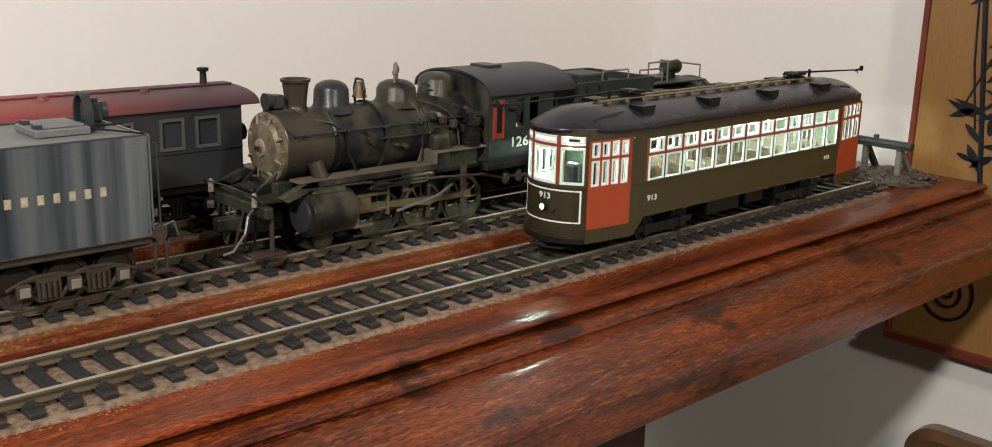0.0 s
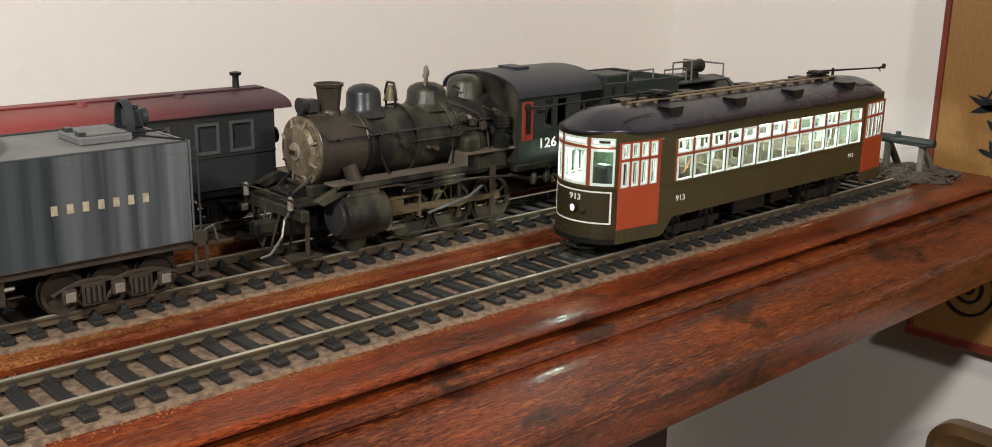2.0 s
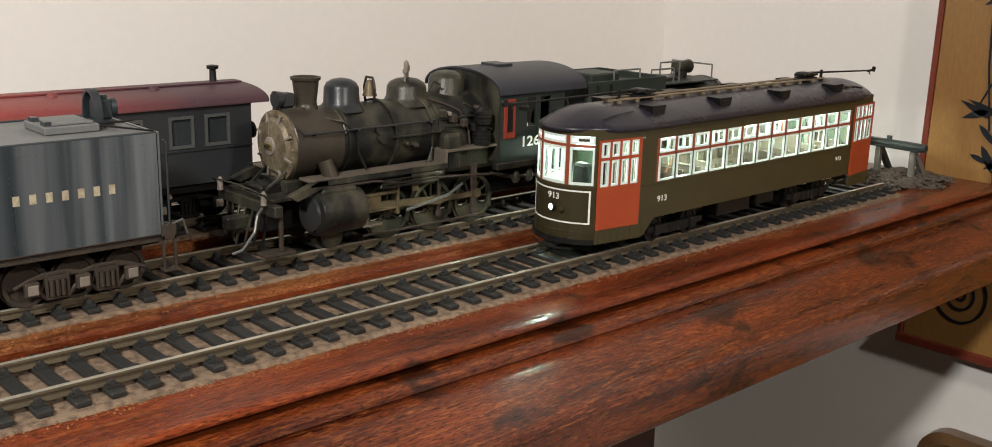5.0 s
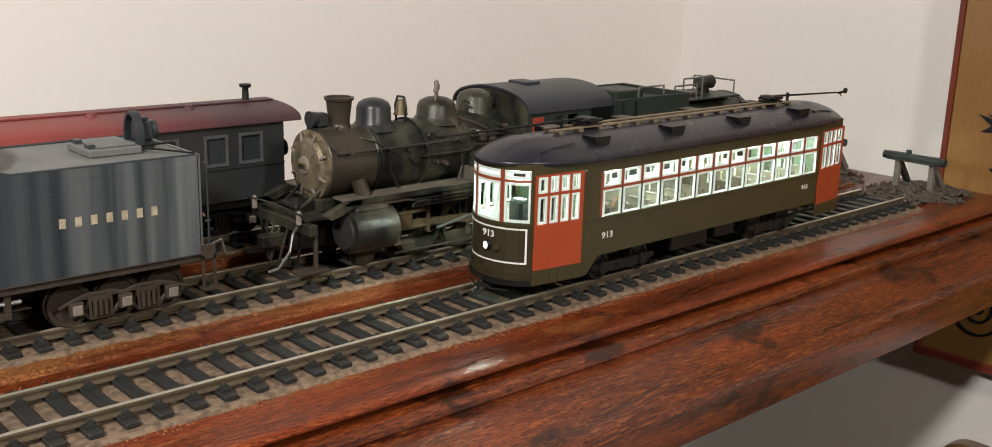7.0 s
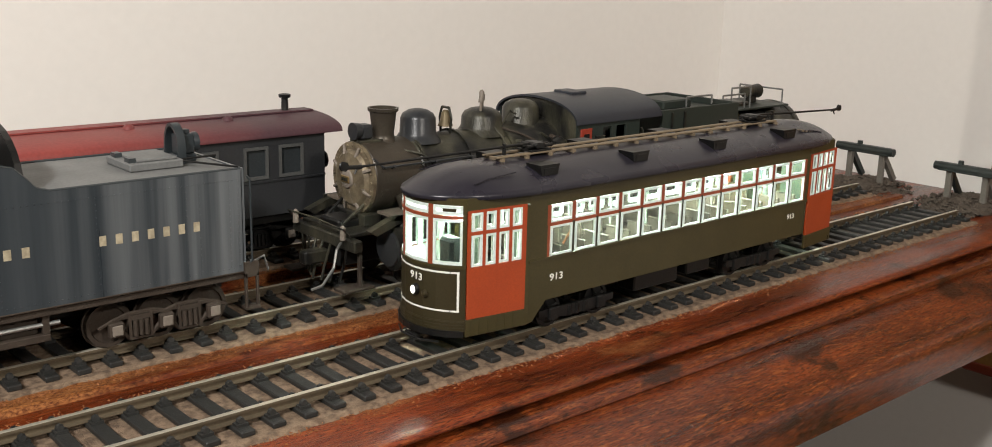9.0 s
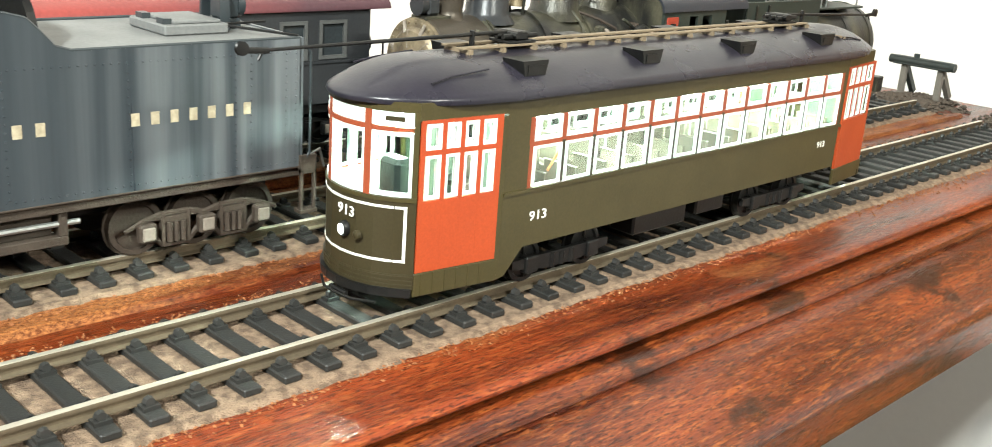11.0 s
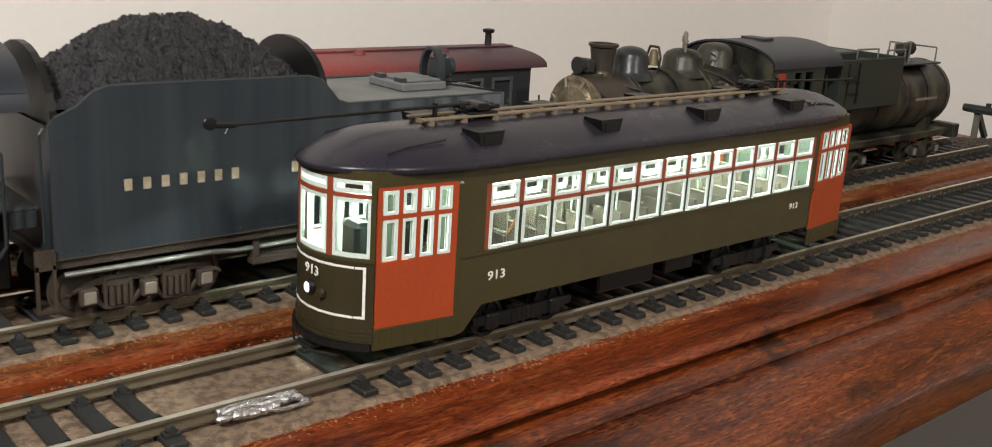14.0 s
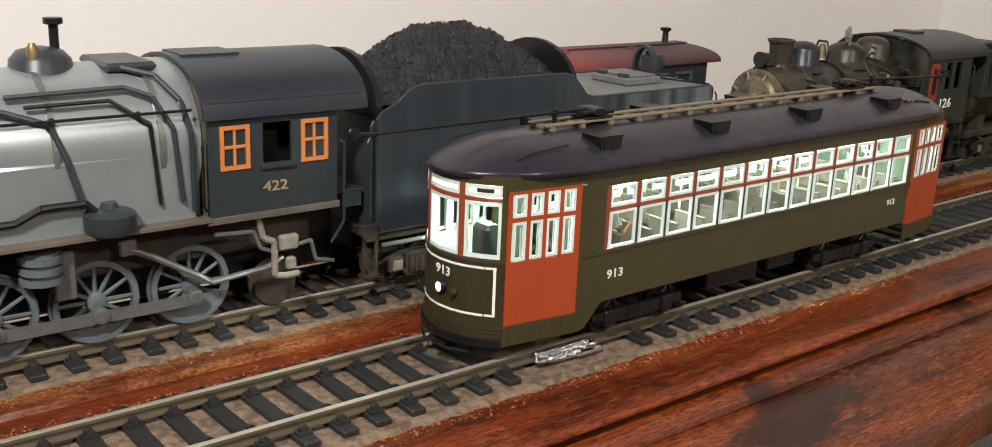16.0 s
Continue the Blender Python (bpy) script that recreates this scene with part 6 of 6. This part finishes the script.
part("coupler", boxes(((CR + 8, Y3 - 3.4, 24), (CR + 20, Y3 + 3.4, 31)), bevel=1), BLACK, cab)
part("brake_wheel", lathe(bmesh.new(), [(CR + 8, 5), (CR + 9, 5)], (0, Y3 - 16, 58), "x", 16), BLACK, cab)
freight_truck(cab, (-140, -105), Y3, 23, 19, 10, BLACK)
freight_truck(cab, (30, 65), Y3, 23, 19, 10, BLACK)
cab.location, cab.scale = (-0.0375, 0.167, 0.0159), (0.963, 0.963, 0.963)

# ---- painted panel on the east wall ----
PX = 612.0
panel = base("decorative_panel", 618, -160, -143, "golden-brown wooden wall panel painted with black bamboo leaves", "wall panel")
part("board", boxes(((PX, -330, -141), (624, 4, 420)), bevel=1), PANEL_GOLD, panel)
part("edge_strip", boxes(((PX - 1.5, 4, -143), (624.5, 8.5, 422)), bevel=0.8), PANEL_EDGE, panel)
part("bottom_strip", boxes(((PX - 4, -330, -147), (624.5, 8.5, -139.5)), bevel=0.8), PANEL_EDGE, panel)


def leaf(y, z, length, width, angle):
    """A raised pointed leaf on the panel's face."""
    bm = bmesh.new()
    pts = []
    for k in range(9):
        u = k / 8
        pts.append((u * length, width * math.sin(math.pi * u ** 0.8) * 0.5))
    out = pts + [(u, -w) for u, w in reversed(pts[1:-1])]
    c, s_ = math.cos(radians(angle)), math.sin(radians(angle))
    prism(bm, [(y + u * c - w * s_, z + u * s_ + w * c) for u, w in out], PX - 0.9, PX + 0.4, "x")
    part("leaf", bm, INK, panel)


rnd = random.Random(5)
SPRAYS = [(-28, 118, 5), (-22, 92, 5), (-34, 66, 6), (-18, 56, 4), (-55, 96, 6), (-60, 50, 5), (-24, 150, 5), (-60, 150, 7), (-90, 90, 7), (-90, 30, 6), (-40, 190, 6), (-100, 200, 7), (-60, 250, 7), (-36, 24, 4)]
for y, z, n in SPRAYS:
    y -= 32
    for k in range(n):
        leaf(y + rnd.uniform(-8, 8), z + rnd.uniform(-8, 8), rnd.uniform(14, 30), rnd.uniform(3, 7), rnd.choice((rnd.uniform(150, 250), rnd.uniform(-40, 30))))
for y, z, l, w, a in ((-14, 28, 34, 9, 240), (-10, 44, 30, 7, 225), (-30, 36, 26, 12, 100), (-6, 20, 22, 6, 200)):
    leaf(y - 26, z, l * 0.8, w * 0.7, a)
for y0, z0, y1, z1, r in ((-44, 40, -34, 140, 0.9), (-54, -5, -30, 260, 2.2), (-75, -60, -70, 380, 2.6), (-34, 60, -60, 110, 0.8)):
    part("stem", wire(bmesh.new(), [(PX - 0.3, y0, z0), (PX - 0.3, (y0 + y1) / 2 + 2, (z0 + z1) / 2), (PX - 0.3, y1, z1)], r), INK, panel)
bm = bmesh.new()
for r0 in (22, 12, 5):
    n = 30
    ring = [[bm.verts.new((PX + h, -40 + rr * math.cos(2 * math.pi * k / n), -95 + 1.1 * rr * math.sin(2 * math.pi * k / n))) for k in range(n)] for h, rr in ((0.2, r0), (-0.8, r0), (-0.8, r0 - 2), (0.2, r0 - 2))]
    for a, b in zip(ring, ring[1:]):
        for k in range(n):
            bm.faces.new((a[k], a[(k + 1) % n], b[(k + 1) % n], b[k]))
part("round_emblem", bm, INK, panel, "dark swirling round motif")

# ---- rounded picture frame lower on the wall ----
pic = base("picture_frame", 618, -160, -420, "rounded dark oak picture frame hung below the shelf", "picture frame")


def rounded(y0, y1, z0, z1, r, n=8):
    pts = []
    for cy, cz, a0 in ((y1 - r, z1 - r, 0), (y0 + r, z1 - r, 90), (y0 + r, z0 + r, 180), (y1 - r, z0 + r, 270)):
        pts += [(cy + r * math.cos(radians(a0 + 90 * k / n)), cz + r * math.sin(radians(a0 + 90 * k / n))) for k in range(n + 1)]
    return pts


bm = bmesh.new()
o, i = rounded(-358, -22, -520, -214, 26), rounded(-336, -44, -498, -236, 12)
loops = [[bm.verts.new((x, y, z)) for y, z in p] for x, p in ((624, o), (610, o), (605, rounded(-350, -30, -512, -222, 22)), (611, i), (622, i))]
for a, b in zip(loops, loops[1:]):
    for k in range(len(a)):
        bm.faces.new((a[k], a[(k + 1) % len(a)], b[(k + 1) % len(a)], b[k]))
part("frame", bm, FRAME_WOOD, pic, smooth=40)
bm = bmesh.new()
prism(bm, i, 618, 622, "x")
part("picture", bm, PANEL_GOLD, pic, "plain brown picture surface")


# ---- what moves ----
def motions():
    rows = [(0.0, 70.0), (4.2, 70.0), (4.75, 70.0), (5.15, 66.5), (5.6, 54.8), (6.3, 27.6), (6.5, 19.8), (7.0, 0.3), (7.5, -17.6), (8.0, -35.6), (8.2, -43.5), (10.3, -120.8),
            (10.5, -128.6), (11.0, -147.2), (11.5, -166.0), (12.0, -185.0), (12.5, -203.6), (13.0, -222.6), (13.5, -241.1), (14.0, -258.2), (14.5, -275.0), (15.0, -292.4), (15.5, -311.9), (16.0, -332.1)]
    walk(tram, [(t, pose((254 + d) * MM, 0, 7.5 * MM)) for t, d in rows])
    times, dist = [r[0] for r in rows], [r[1] for r in rows]
    for w in wheelsets:
        keys, t = [(0.0, 0.0)], 4.5
        while t < 16.01:
            keys.append((round(t, 2), float(np.interp(t, times, dist)) - 70.0))
            t += 0.25
        c = w.location.copy()
        walk(w, [(t, pose(c.x, c.y, c.z, 0, math.degrees(d / 8.1), 0)) for t, d in keys])


motions()
